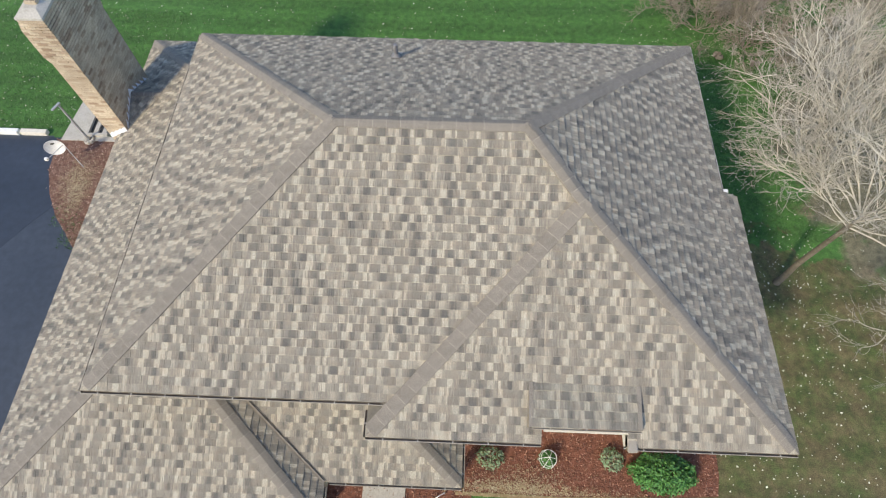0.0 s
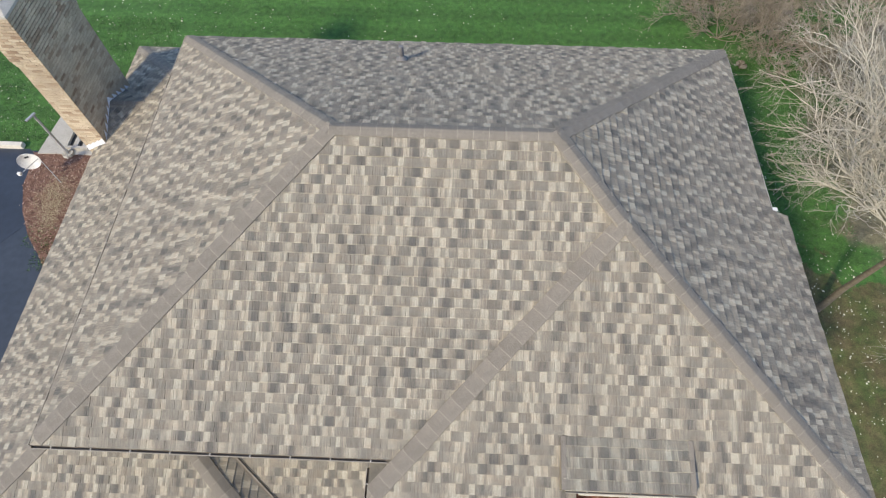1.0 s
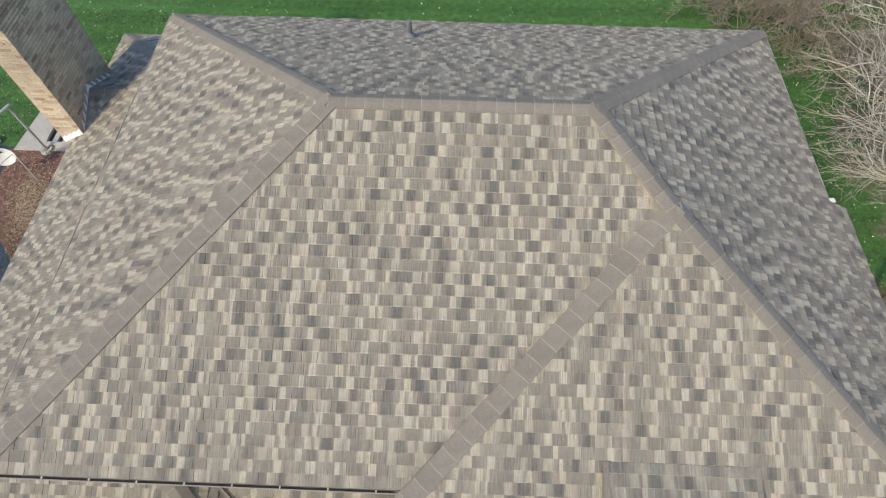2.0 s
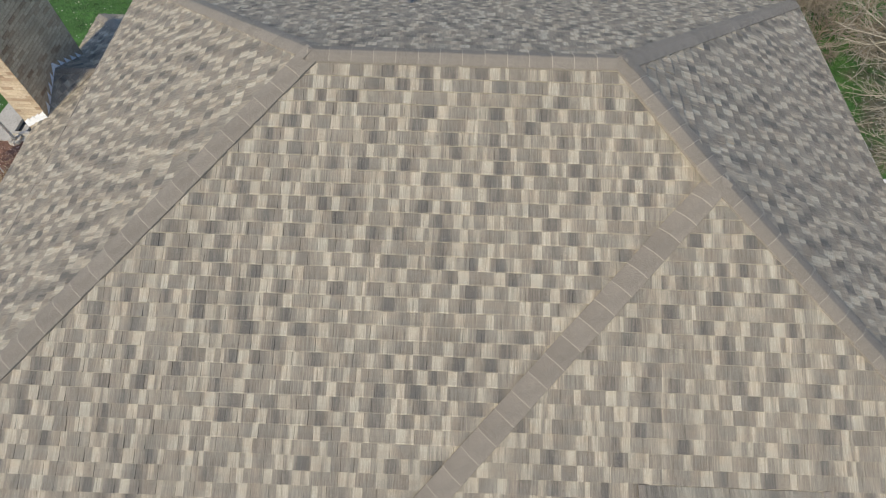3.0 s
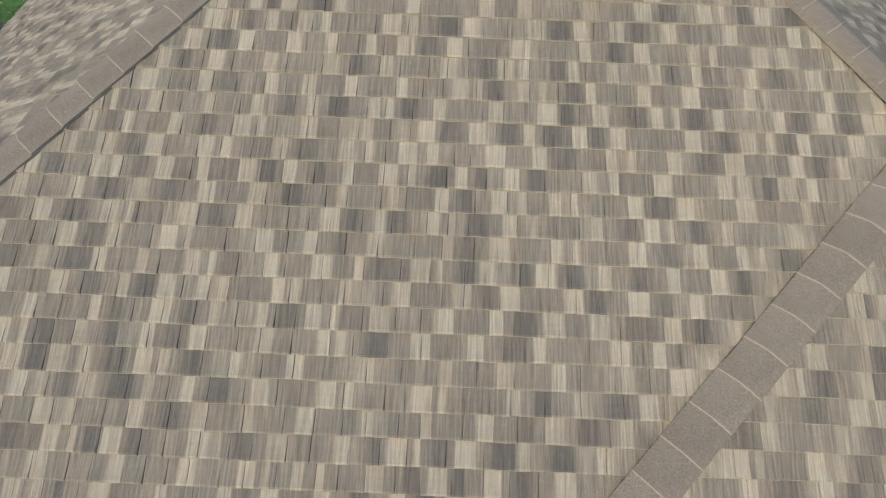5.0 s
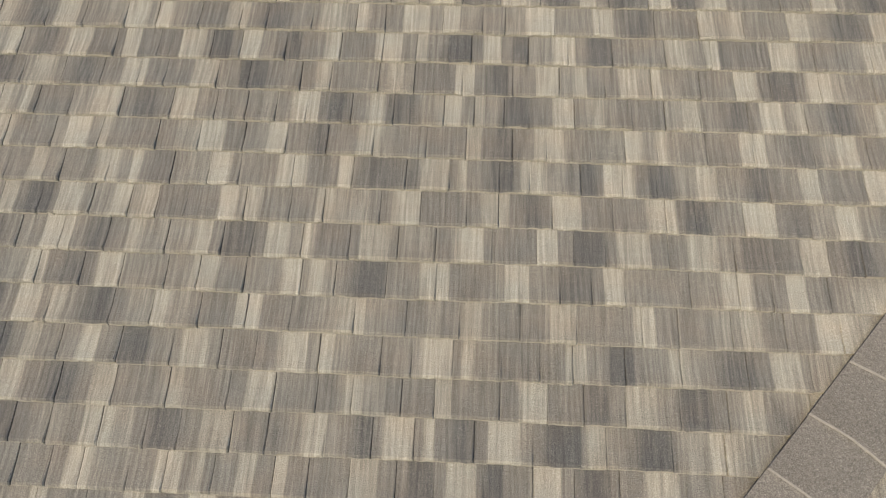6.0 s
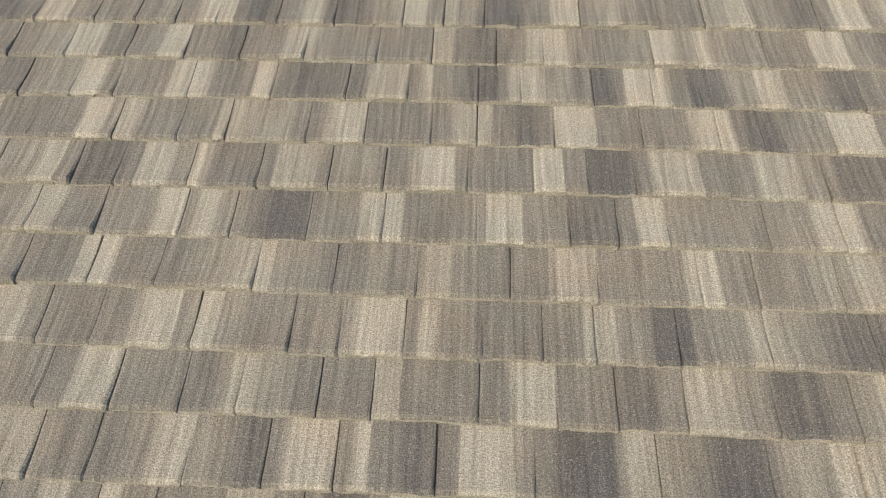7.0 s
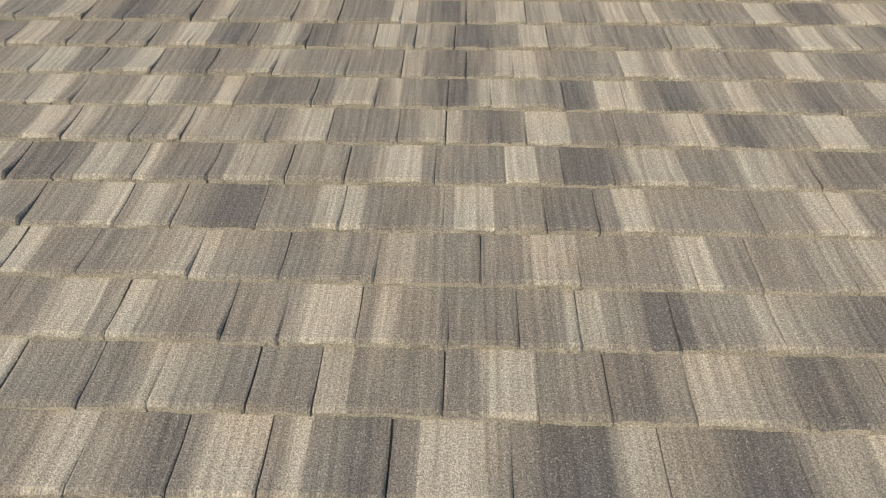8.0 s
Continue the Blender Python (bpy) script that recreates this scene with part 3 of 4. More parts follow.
drip_edge(WR, WS, (1, 0, 0))
drip_edge(BM, BR, (1, 0, 0))
drip_edge(BR, BL, (0, 1, 0))
drip_edge(GB, GL, (-1, 0, 0))
drip_edge(Vector((-3.5, 6.1, GZ)), GB, (0, 1, 0))


def fascia(a, b, inward, deep=0.17, name="fascia", mat=None):
    i = Vector(inward)
    bm = bmesh.new()
    z = Vector((0, 0, -0.035))
    prism(bm, [a + z, b + z, b + z + i * 0.025, a + z + i * 0.025], (0, 0, -deep))
    bmesh.ops.recalc_face_normals(bm, faces=bm.faces)
    return part(name, bm, mat or M_TRIM, house)


for a, b, i in ((A, VF, (0, 1, 0)), (BL, A, (1, 0, 0)), (P, on_wing(N0, -4.5), (0, 1, 0)), (on_wing(N1, -4.5), WR, (0, 1, 0)), (WR, WS, (-1, 0, 0)),
                (BM, BR, (-1, 0, 0)), (BR, BL, (0, -1, 0)), (GL, GR, (0, 1, 0)), (GB, GL, (1, 0, 0)), (PL, PR, (0, 1, 0)),
                ):
    fascia(a + Vector(i) * 0.004, b + Vector(i) * 0.004, i)
fascia(Vector((N0 + 0.02, DE - 0.042, DF - 0.045)), Vector((N1 - 0.02, DE - 0.042, DF - 0.045)), (0, 1, 0), deep=0.05)
# boards that close the eave where it steps
bm = bmesh.new()
prism(bm, [WS + Vector((-0.002, 0, -0.02)), Vector((6.9, 0.18, WZ + 0.22)), Vector((6.9, 0.18, WZ - 0.18)), WS + Vector((-0.002, 0, -0.18))], (0, -0.02, 0))
bmesh.ops.recalc_face_normals(bm, faces=bm.faces)
part("step_board", bm, M_TRIM, house)
bm = bmesh.new()
box(bm, BRX + 0.01, BRX + 0.10, 0.19, 0.25, EAVE_Z - 0.13, EAVE_Z - 0.01)
part("gutter_end", bm, M_WHITE, house, "white gutter end cap")
# notch cheeks, shed cheeks and the short pipe at its foot
for x, s in ((N0, -1), (N1, 1)):
    bm = bmesh.new()
    prism(bm, [Vector((x, -4.5, WZ - 0.02)), Vector((x, NY + 0.05, wing_z(NY) - 0.02)), Vector((x, NY + 0.05, WZ - 0.2)), Vector((x, -4.5, WZ - 0.2))], (s * 0.02, 0, 0))
    bmesh.ops.recalc_face_normals(bm, faces=bm.faces)
    part("notch_cheek", bm, M_TRIM, house)
for x, s in ((D0, 1), (D1, -1)):
    bm = bmesh.new()
    prism(bm, [Vector((x, DE + 0.01, DF - 0.0)), Vector((x, DT, DZ + 0.012)), Vector((x, DE + 0.01, wing_z(DE) - 0.02))], (s * -0.03, 0, 0))
    bmesh.ops.recalc_face_normals(bm, faces=bm.faces)
    part("shed_cheek", bm, M_VALLEY, house)
    bm = bmesh.new()
    prism(bm, [Vector((x - s * 0.03, DE, DF + 0.014)), Vector((x + s * 0.035, DE, DF + 0.014)), Vector((x + s * 0.035, DT, DZ + 0.014)), Vector((x - s * 0.03, DT, DZ + 0.014))], (0, 0, -0.012))
    bmesh.ops.recalc_face_normals(bm, faces=bm.faces)
    part("shed_edge_trim", bm, M_CAP, house)
bm = bmesh.new()
box(bm, N1 + 0.0, N1 + 0.15, -4.58, -4.30, WZ - 0.02, WZ + 0.05)
bmesh.ops.bevel(bm, geom=bm.edges[:], offset=0.012, segments=2, affect="EDGES")
part("downspout_elbow", bm, M_CAPEDGE, house, "cream gutter outlet beside the notch")
# open metal valley between garage and porch
va, vb = PL + Vector((0.0, 0.0, 0.022)), PV + Vector((0, 0, 0.022))
d = (vb - va).normalized()
vl = NR.cross(d).normalized()
vl = vl if vl.z > 0 else -vl
vr = NP.cross(d).normalized()
vr = vr if vr.z > 0 else -vr
for s in (vl, vr):
    bm = bmesh.new()
    prism(bm, [va, vb, vb + s * 0.04, va + s * 0.04], (0, 0, -0.01))
    bmesh.ops.recalc_face_normals(bm, faces=bm.faces)
    part("valley_flashing", bm, M_VALLEY, house, "brown metal valley strip")
bm = bmesh.new()
prism(bm, [va + vl * 0.012, vb + vl * 0.012, vb + vr * 0.012, va + vr * 0.012], (0, 0, 0.03))
bmesh.ops.recalc_face_normals(bm, faces=bm.faces)
part("valley_rib", bm, M_VALLEY, house, "raised rib of the valley metal")

# ---- walls ----
bm = bmesh.new()
box(bm, -3.45, 6.62, -3.38, 3.58, 0, EAVE_Z - 0.10)
part("wall", bm, M_WALL, house)
bm = bmesh.new()
box(bm, GX + 0.30, -3.45, -5.45, 5.8, 0, GZ - 0.03)
box(bm, -3.45, -0.60, -5.45, -3.38, 0, GZ - 0.03)
part("garage_wall", bm, M_WALL, house)
for px_ in (0.05, 2.05):
    bm = bmesh.new()
    box(bm, px_ - 0.07, px_ + 0.07, -4.85, -4.71, 0, GZ - 0.06)
    part("porch_post", bm, M_TRIM, house)

# ---- chimney ----
chimney = part("chimney", (lambda b: (box(b, CX0 + 0.004, CX1 - 0.004, CY0 + 0.004, CY1 - 0.004, 0, CTOP), b)[1])(bmesh.new()), M_MORTAR, house, "tall tan brick chimney with a mortar crown")
B_L, B_H, B_J = 0.200, 0.057, 0.0105


def brick_verts(x0, x1, y0, y1, z0, z1):
    v = [(x, y, z) for z in (z0, z1) for x, y in ((x0, y0), (x1, y0), (x1, y1), (x0, y1))]
    return v, [(3, 2, 1, 0), (4, 5, 6, 7), (0, 1, 5, 4), (1, 2, 6, 5), (2, 3, 7, 6), (3, 0, 4, 7)]


BRICKS = []
bv, bf = [], []
rng = random.Random(41)
rows_n = int(CTOP / (B_H + B_J))
for r in range(rows_n):
    z = r * (B_H + B_J)
    top = rows_n - r
    flare = 0.0 if top > 16 else 0.018 * min(3, (17 - top)) if top > 4 else 0.018 * (top - 1)
    x0, x1, y0, y1 = CX0 - flare, CX1 + flare * 0.4, CY0 - flare * 0.4, CY1 + flare
    off = 0.5 * (B_L + B_J) * (r % 2)
    for side in range(4):
        a, b = ((x0, x1), (y0, y1), (x0, x1), (y0, y1))[side]
        s = a - off
        while s < b - 0.01:
            lo, hi = max(s, a), min(s + B_L, b)
            s += B_L + B_J
            if hi - lo < 0.03:
                continue
            e = rng.uniform(0, 0.003)
            if side == 0:
                q = (lo, hi, y0 - e, y0 + 0.03, z, z + B_H)
            elif side == 1:
                q = (x1 - 0.03, x1 + e, lo, hi, z, z + B_H)
            elif side == 2:
                q = (lo, hi, y1 - 0.03, y1 + e, z, z + B_H)
            else:
                q = (x0 - e, x0 + 0.03, lo, hi, z, z + B_H)
            if side == 0 and z > 2.3:
                BRICKS.append(q)
            else:
                v, f = brick_verts(*q)
                bf += [tuple(i + len(bv) for i in g) for g in f]
                bv += v
mesh_part("brickwork", bv, bf, M_BRICKS, chimney, kind="stuff")
bm = bmesh.new()
prism(bm, [(CX0 - 0.01, CY0 - 0.01, CTOP), (CX1 + 0.01, CY0 - 0.01, CTOP), (CX1 + 0.01, CY1 + 0.01, CTOP), (CX0 - 0.01, CY1 + 0.01, CTOP)], (0, 0, 0.05))
top = [(CX0 + 0.14, CY0 + 0.2, CTOP + 0.13), (CX1 - 0.14, CY0 + 0.2, CTOP + 0.13), (CX1 - 0.14, CY1 - 0.2, CTOP + 0.13), (CX0 + 0.14, CY1 - 0.2, CTOP + 0.13)]
low = [(CX0 - 0.01, CY0 - 0.01, CTOP + 0.05), (CX1 + 0.01, CY0 - 0.01, CTOP + 0.05), (CX1 + 0.01, CY1 + 0.01, CTOP + 0.05), (CX0 - 0.01, CY1 + 0.01, CTOP + 0.05)]
tv, lv = [bm.verts.new(p) for p in top], [bm.verts.new(p) for p in low]
bm.faces.new(tv)
for i in range(4):
    bm.faces.new((lv[i], lv[(i + 1) % 4], tv[(i + 1) % 4], tv[i]))
bmesh.ops.recalc_face_normals(bm, faces=bm.faces)
part("crown", bm, M_CONCRETE, chimney, "grey mortar crown")
for yy in (3.25, 4.1):
    bm = bmesh.new()
    box(bm, -6.60, -6.34, yy - 0.15, yy + 0.15, CTOP + 0.10, CTOP + 0.19)
    bmesh.ops.bevel(bm, geom=bm.edges[:], offset=0.015, segments=2, affect="EDGES")
    flue = part("flue", bm, M_BRICKS, chimney, "clay flue tile")
    # Dark plate on the solid tile paints the shade in the flue.
    bm = bmesh.new()
    box(bm, -6.56, -6.38, yy - 0.11, yy + 0.11, CTOP + 0.185, CTOP + 0.194)
    part("flue_shade", bm, M_DARK, flue)
# stepped flashing along the chimney's foot: overlapping leaves, each cut to a point
def leaf_flashing(ring, out):
    bm = bmesh.new()
    prism(bm, ring, out)
    bmesh.ops.recalc_face_normals(bm, faces=bm.faces)
    part("step_flashing", bm, M_FLASH, chimney, "bright metal step flashing")


for i in range(5):
    for s in (-1, 1):
        t = (i + 0.5) / 5
        y = 3.68 + s * (1 - t) * 0.86
        zf = gz(CX1) + 0.40 * t
        x = CX1 + 0.004 + 0.002 * (i % 2)
        leaf_flashing([(x, y + s * 0.085, zf - 0.05), (x, y - s * 0.085, zf + 0.025), (x, y - s * 0.08, zf + 0.17)], (0.009, 0, 0))
for i in range(4):
    x = CX0 + 0.07 + i * 0.13
    zf = gz(x)
    y = CY0 - 0.004 - 0.002 * (i % 2)
    leaf_flashing([(x - 0.07, y, zf - 0.04), (x + 0.07, y, zf + 0.03), (x + 0.06, y, zf + 0.19), (x - 0.06, y, zf + 0.10)], (0, -0.009, 0))

# ---- vent pipe ----
verts, faces = [], []
vz = RIDGE_Z - M * 2.88
tube(verts, faces, [Vector((0, 0, -0.1)), Vector((0, 0, 0.30)), Vector((0, 0, 0.32))], [0.045, 0.045, 0.036], 14)
tube(verts, faces, [Vector((0, 0, 0.0)), Vector((0, -0.01, 0.05)), Vector((0, 0, 0.10))], [0.12, 0.09, 0.05], 14)
vent = mesh_part("vent_pipe", verts, faces, M_PIPE, house, "grey plumbing vent with a rubber boot")
vent.location = (0.667, 2.88, vz)

# ---- ground ----
bm = bmesh.new()
strip(bm, [(-600, -600), (600, -600), (600, 600), (-600, 600)], 0)
tagged(part("ground", bm, M_LAWN, None), "green lawn scattered with pale fallen leaves", "lawn", kind="structure")


def sheet(name, ring, z, deep, mat, label, category):
    bm = bmesh.new()
    prism(bm, [(x, y, z) for x, y in ring], (0, 0, -deep))
    bmesh.ops.recalc_face_normals(bm, faces=bm.faces)
    return tagged(part(name, bm, mat, None), label, category, kind="structure")


sheet("driveway", [(-60, 4.42), (-10.15, 4.42), (-9.88, 3.9), (-9.82, 3.2), (-9.5, 2.4), (-9.05, 1.65), (-8.6, 1.15), (-8.25, 0.72), (-7.6, 0.2), (-7.2, -1), (-7.2, -40), (-60, -40)],
      0.006, 0.2, M_ASPHALT, "dark blue-grey asphalt driveway", "driveway")
# Darker sheet that paints a cast shadow over the driveway's far part.
sheet("driveway_shadow", [(-40, 4.36), (-9.9, 4.36), (-9.8, 3.9), (-9.7, 3.2), (-9.4, 2.4), (-9.15, 2.1), (-9.64, 1.5), (-10.22, 0.59), (-16, -8.5), (-40, -39)],
      0.010, 0.1, M_SHADOWED, "cast shadow on the asphalt driveway, laid as a darker sheet", "driveway")
BED_L = [(-10.0, 4.30), (-6.3, 4.30), (-6.3, -0.3), (-7.62, 0.18), (-8.28, 0.70), (-8.63, 1.13), (-9.08, 1.63), (-9.53, 2.38), (-9.85, 3.2), (-9.91, 3.9)]
BED_R = [(2.55, -5.4), (2.55, -4.93), (4.5, -4.95), (7.0, -4.86), (7.92, -4.82), (8.02, -4.4), (8.05, -3.6), (7.2, -3.2), (7.0, -3.4), (1.2, -3.4), (1.2, -4.0), (-0.65, -4.0), (-0.65, -5.4), (0.2, -5.4), (1.1, -5.4)]
sheet("mulch_bed", BED_L, 0.018, 0.2, M_SOIL_OLD, "brown bark mulch bed beside the driveway", "mulch bed")
sheet("mulch_bed", BED_R, 0.018, 0.2, M_SOIL, "red-brown bark mulch bed along the house", "mulch bed")
sheet("garden_path", [(0.18, -7.0), (1.11, -7.0), (1.11, -4.2), (0.18, -4.2)], 0.05, 0.2, M_CONCRETE, "grey concrete front path", "path")
sheet("patio", [(-9.86, 4.25), (-7.0, 4.25), (-7.0, 4.42), (-8.5, 4.42), (-8.5, 5.75), (-9.7, 5.75)], 0.045, 0.2, M_CONCRETE, "pale grey concrete pad behind the mulch bed", "patio")
sheet("bed_edging", [(2.2, -5.0), (4.5, -5.03), (7.0, -4.94), (7.5, -4.92), (7.5, -4.85), (7.0, -4.87), (4.5, -4.96), (2.2, -4.93)],
      0.03, 0.2, M_STRAW, "dry tan straw along the mulch bed's edge", "edging")


def inside(x, y, ring):
    hit = False
    for (x0, y0), (x1, y1) in zip(ring, ring[1:] + ring[:1]):
        if (y0 > y) != (y1 > y) and x < (x1 - x0) * (y - y0) / (y1 - y0) + x0:
            hit = not hit
    return hit


def chips(ring, count, seed, size):
    rng = random.Random(seed)
    xs, ys = [p[0] for p in ring], [p[1] for p in ring]
    verts, faces = [], []
    while len(faces) < count * 2:
        x, y = rng.uniform(min(xs), max(xs)), rng.uniform(min(ys), max(ys))
        if not inside(x, y, ring):
            continue
        m = pose(x, y, 0.02 + rng.uniform(0, 0.025), rng.uniform(-35, 35), rng.uniform(-35, 35), rng.uniform(0, 360))
        l, w = rng.uniform(0.5, 1.4) * size, rng.uniform(0.2, 0.5) * size
        b = len(verts)
        verts += [m @ Vector(p) for p in ((-l, -w, 0), (l, -w * 0.6, 0.006), (l * 0.8, w, 0), (-l * 0.7, w, 0.005), (0, 0, 0.014))]
        faces += [(b, b + 1, b + 4), (b + 1, b + 2, b + 4), (b + 2, b + 3, b + 4), (b + 3, b, b + 4)]
    return verts, faces


for ring, count, seed, mat, label in ((BED_L, 5200, 3, M_CHIP_PALE, "loose weathered brown and pinkish bark chips"), (BED_R, 6500, 4, M_CHIP, "loose red-brown bark chips on the bed")):
    v, f = chips(ring, count, seed, 0.026)
    tagged(mesh_part("bark_chips", v, f, mat, None), label, "bark mulch", kind="stuff")


def straw(spots, seed):
    """Dry stalks scattered round each (x, y, reach x, reach y, count)."""
    rng = random.Random(seed)
    verts, faces = [], []
    for sx, sy, rx, ry, count in spots:
        for _ in range(count):
            m = pose(sx + rng.gauss(0, rx), sy + rng.gauss(0, ry), 0.035 + rng.uniform(0, 0.02), rng.uniform(-12, 12), rng.uniform(-12, 12), rng.uniform(0, 360))
            l, w = rng.uniform(0.008, 0.026), rng.uniform(0.0015, 0.004)
            b = len(verts)
            verts += [m @ Vector(p) for p in ((-l, -w, 0), (l, -w, 0), (l, w, 0), (-l, w, 0), (0, 0, w))]
            faces += [(b, b + 1, b + 4), (b + 1, b + 2, b + 4), (b + 2, b + 3, b + 4), (b + 3, b, b + 4)]
    return verts, faces


v, f = straw([(3.6, -4.80, 0.5, 0.09, 1500), (4.6, -4.87, 0.8, 0.05, 700), (2.7, -4.82, 0.4, 0.07, 500), (3.7, -4.55, 0.5, 0.16, 420), (-8.85, 2.85, 0.24, 0.36, 1900), (-8.72, 2.2, 0.15, 0.3, 800)], 61)
tagged(mesh_part("dry_straw", v, f, M_STRAWBIT, None), "dry tan straw strewn over the mulch", "straw", kind="stuff")


def litter(areas, seed):
    rng = random.Random(seed)
    verts, faces = [], []
    for x0, x1, y0, y1, count in areas:
        for _ in range(count):
            x, y, s = rng.uniform(x0, x1), rng.uniform(y0, y1), rng.uniform(0.010, 0.024) * rng.choice((0.7, 1, 1, 1.5))
            m = pose(x, y, 0.022, rng.uniform(-25, 25), rng.uniform(-25, 25), rng.uniform(0, 360))
            b = len(verts)
            verts += [m @ Vector(p) for p in ((-s, 0, 0.006), (-0.2 * s, -0.7 * s, 0), (s, 0, 0.008), (-0.2 * s, 0.7 * s, 0), (0, 0, 0.015))]
            faces += [(b, b + 1, b + 4), (b + 1, b + 2, b + 4), (b + 2, b + 3, b + 4), (b + 3, b, b + 4)]
    return verts, faces


v, f = litter([(-18, -7.2, 4.7, 12, 900), (-8, 9, 7.5, 16, 700), (7.4, 13, -4, 10, 800), (8.1, 12, -8, 2.5, 600), (1.5, 8.1, -6.4, -5.1, 60), (-20, -8, 8, 20, 260)], 9)
tagged(mesh_part("fallen_leaves", v, f, M_PALE, None), "small pale fallen leaves on the lawn", "leaves", kind="stuff")


def turf(areas, seed):
    """Tufts of grass blades where the lawn is seen nearest."""
    rng = random.Random(seed)
    verts, faces = [], []
    for x0, x1, y0, y1, count in areas:
        for _ in range(count):
            x, y = rng.uniform(x0, x1), rng.uniform(y0, y1)
            for _ in range(3):
                a, h, w = rng.uniform(0, 6.283), rng.uniform(0.03, 0.07), rng.uniform(0.004, 0.009)
                c, s = math.cos(a), math.sin(a)
                b = len(verts)
                verts += [(x - s * w, y + c * w, 0), (x + s * w, y - c * w, 0), (x + c * h * 0.8, y + s * h * 0.8, h)]
                faces.append((b, b + 1, b + 2))
    return verts, faces


v, f = turf([(-15, -7.3, 4.7, 10, 9000), (-7, 9, 7.5, 13, 9000), (8.5, 12, 1.5, 9, 6000), (-8.75, -7.75, 0.62, 1.5, 260), (-9.15, -8.4, 1.3, 1.95, 120)], 12)
tagged(mesh_part("grass_tufts", v, f, M_GRASS, None), "short green grass tufts of the lawn", "grass", kind="stuff")


# ---- bare trees ----
def grow(rng, start, direction, length, radius, level, limbs, spread, out, rise):
    """One limb and its children; thick limbs go to out[0], twigs to out[1]."""
    segs = 5 if level > 1 else 3
    p, d, bend = start.copy(), direction.normalized(), 0.13 if level > 2 else 0.24
    pts, rad = [p.copy()], [radius]
    for i in range(segs):
        d = (d + Vector((rng.gauss(0, bend), rng.gauss(0, bend), rng.gauss(0, bend * 0.75) + rise))).normalized()
        p = p + d * length / segs
        pts.append(p.copy())
        rad.append(radius * (1 - 0.72 * (i + 1) / segs))
    v, f = out[0] if level > 1 else out[1]
    tube(v, f, pts, rad, 7 if level > 3 else 5 if level > 1 else 3)
    if level == 0:
        return
    for i in range(limbs[level]):
        t = rng.uniform(0.22, 1.0)
        k = min(int(t * segs), segs - 1)
        q = pts[k].lerp(pts[k + 1], t * segs - k)
        side = Vector((rng.gauss(0, 1), rng.gauss(0, 1), rng.gauss(0, 0.7))).normalized()
        ahead = (pts[k + 1] - pts[k]).normalized()
        side = (side - ahead * side.dot(ahead)).normalized()
        grow(rng, q, ahead + side * rng.uniform(0.5, 1.0) * spread, length * rng.uniform(0.45, 0.72), max(rad[k] * rng.uniform(0.5, 0.72), 0.011 if level > 2 else 0.0048), level - 1, limbs, spread, out, rise)


def bare_tree(base, stems, limbs, seed, label, spread=0.9, rise=0.05, bark=None, twig=None):
    rng = random.Random(seed)
    tree = thing("bare_tree", label, "tree", base, "bare trees")
    out = (([], []), ([], []))
    for d, length, radius, lift in stems:
        grow(rng, Vector((0, 0, lift)), Vector(d), length, radius, len(limbs) - 1, limbs, spread, out, rise)
    if stems[0][3] > 0:
        v, f = [], []
        tube(v, f, [Vector((0, 0, -0.05)), Vector((0.02, 0, 0.25)), Vector((-0.02, 0.03, 1.0)), Vector((0, 0, stems[0][3] + 0.15))], [stems[0][2] * 5.6, stems[0][2] * 4.4, stems[0][2] * 3.9, stems[0][2] * 2.6], 12)
        mesh_part("trunk", v, f, M_TRUNK, tree, "dark furrowed trunk")
    tagged(mesh_part("branchwork", *out[0], bark or M_BARK, tree), kind="stuff")
    tagged(mesh_part("crown", *out[1], twig or M_TWIG, tree), kind="stuff")
    return tree


bare_tree((10.4, 0.4, 0), [((-2.0, 2.8, 0.5), 2.2, 0.018, 3.0), ((-1.3, 3.0, 1.0), 2.5, 0.018, 3.2), ((-0.9, 3.4, 1.6), 2.7, 0.020, 3.3), ((-0.3, 3.2, 2.2), 2.7, 0.020, 3.3), ((-1.8, 1.5, 0.7), 2.0, 0.017, 2.9),
                          ((0.1, -0.4, 2.6), 1.9, 0.017, 3.3), ((-0.8, -0.6, 1.2), 1.6, 0.016, 3.1), ((0.9, -0.2, 2.2), 1.9, 0.018, 3.2), ((-1.4, 0.4, 0.9), 1.8, 0.016, 3.0), ((0.8, 2.6, 2.2), 2.7, 0.020, 3.3),
                          ((0.2, 0.9, 2.6), 2.3, 0.020, 3.3), ((1.6, 1.6, 1.8), 2.8, 0.020, 3.2), ((2.4, 0.6, 1.4), 2.8, 0.020, 3.1), ((1.6, -0.8, 1.6), 2.7, 0.019, 3.1), ((0.8, -2.0, 1.2), 2.2, 0.018, 3.0), ((2.6, -1.6, 0.9), 2.6, 0.019, 2.9)],
          [0, 3, 4, 5, 6], 21, "leafless tree with pale tan spreading branches beside the house", spread=0.8, rise=0.03)
bare_tree((12.4, 4.2, 0), [((-0.6, 0.2, 1), 3.0, 0.03, 1.0), ((0.4, 0.7, 1), 3.0, 0.03, 1.0), ((-0.2, -0.8, 0.9), 3.0, 0.03, 1.0), ((0.8, -0.2, 1), 3.0, 0.03, 1.0), ((-0.8, -0.6, 0.7), 2.8, 0.03, 0.9), ((-0.4, 0.9, 0.8), 3.0, 0.03, 1.0)],
          [0, 4, 6, 6, 6], 22, "leafless tan tree with dense fine twigs on the lawn")
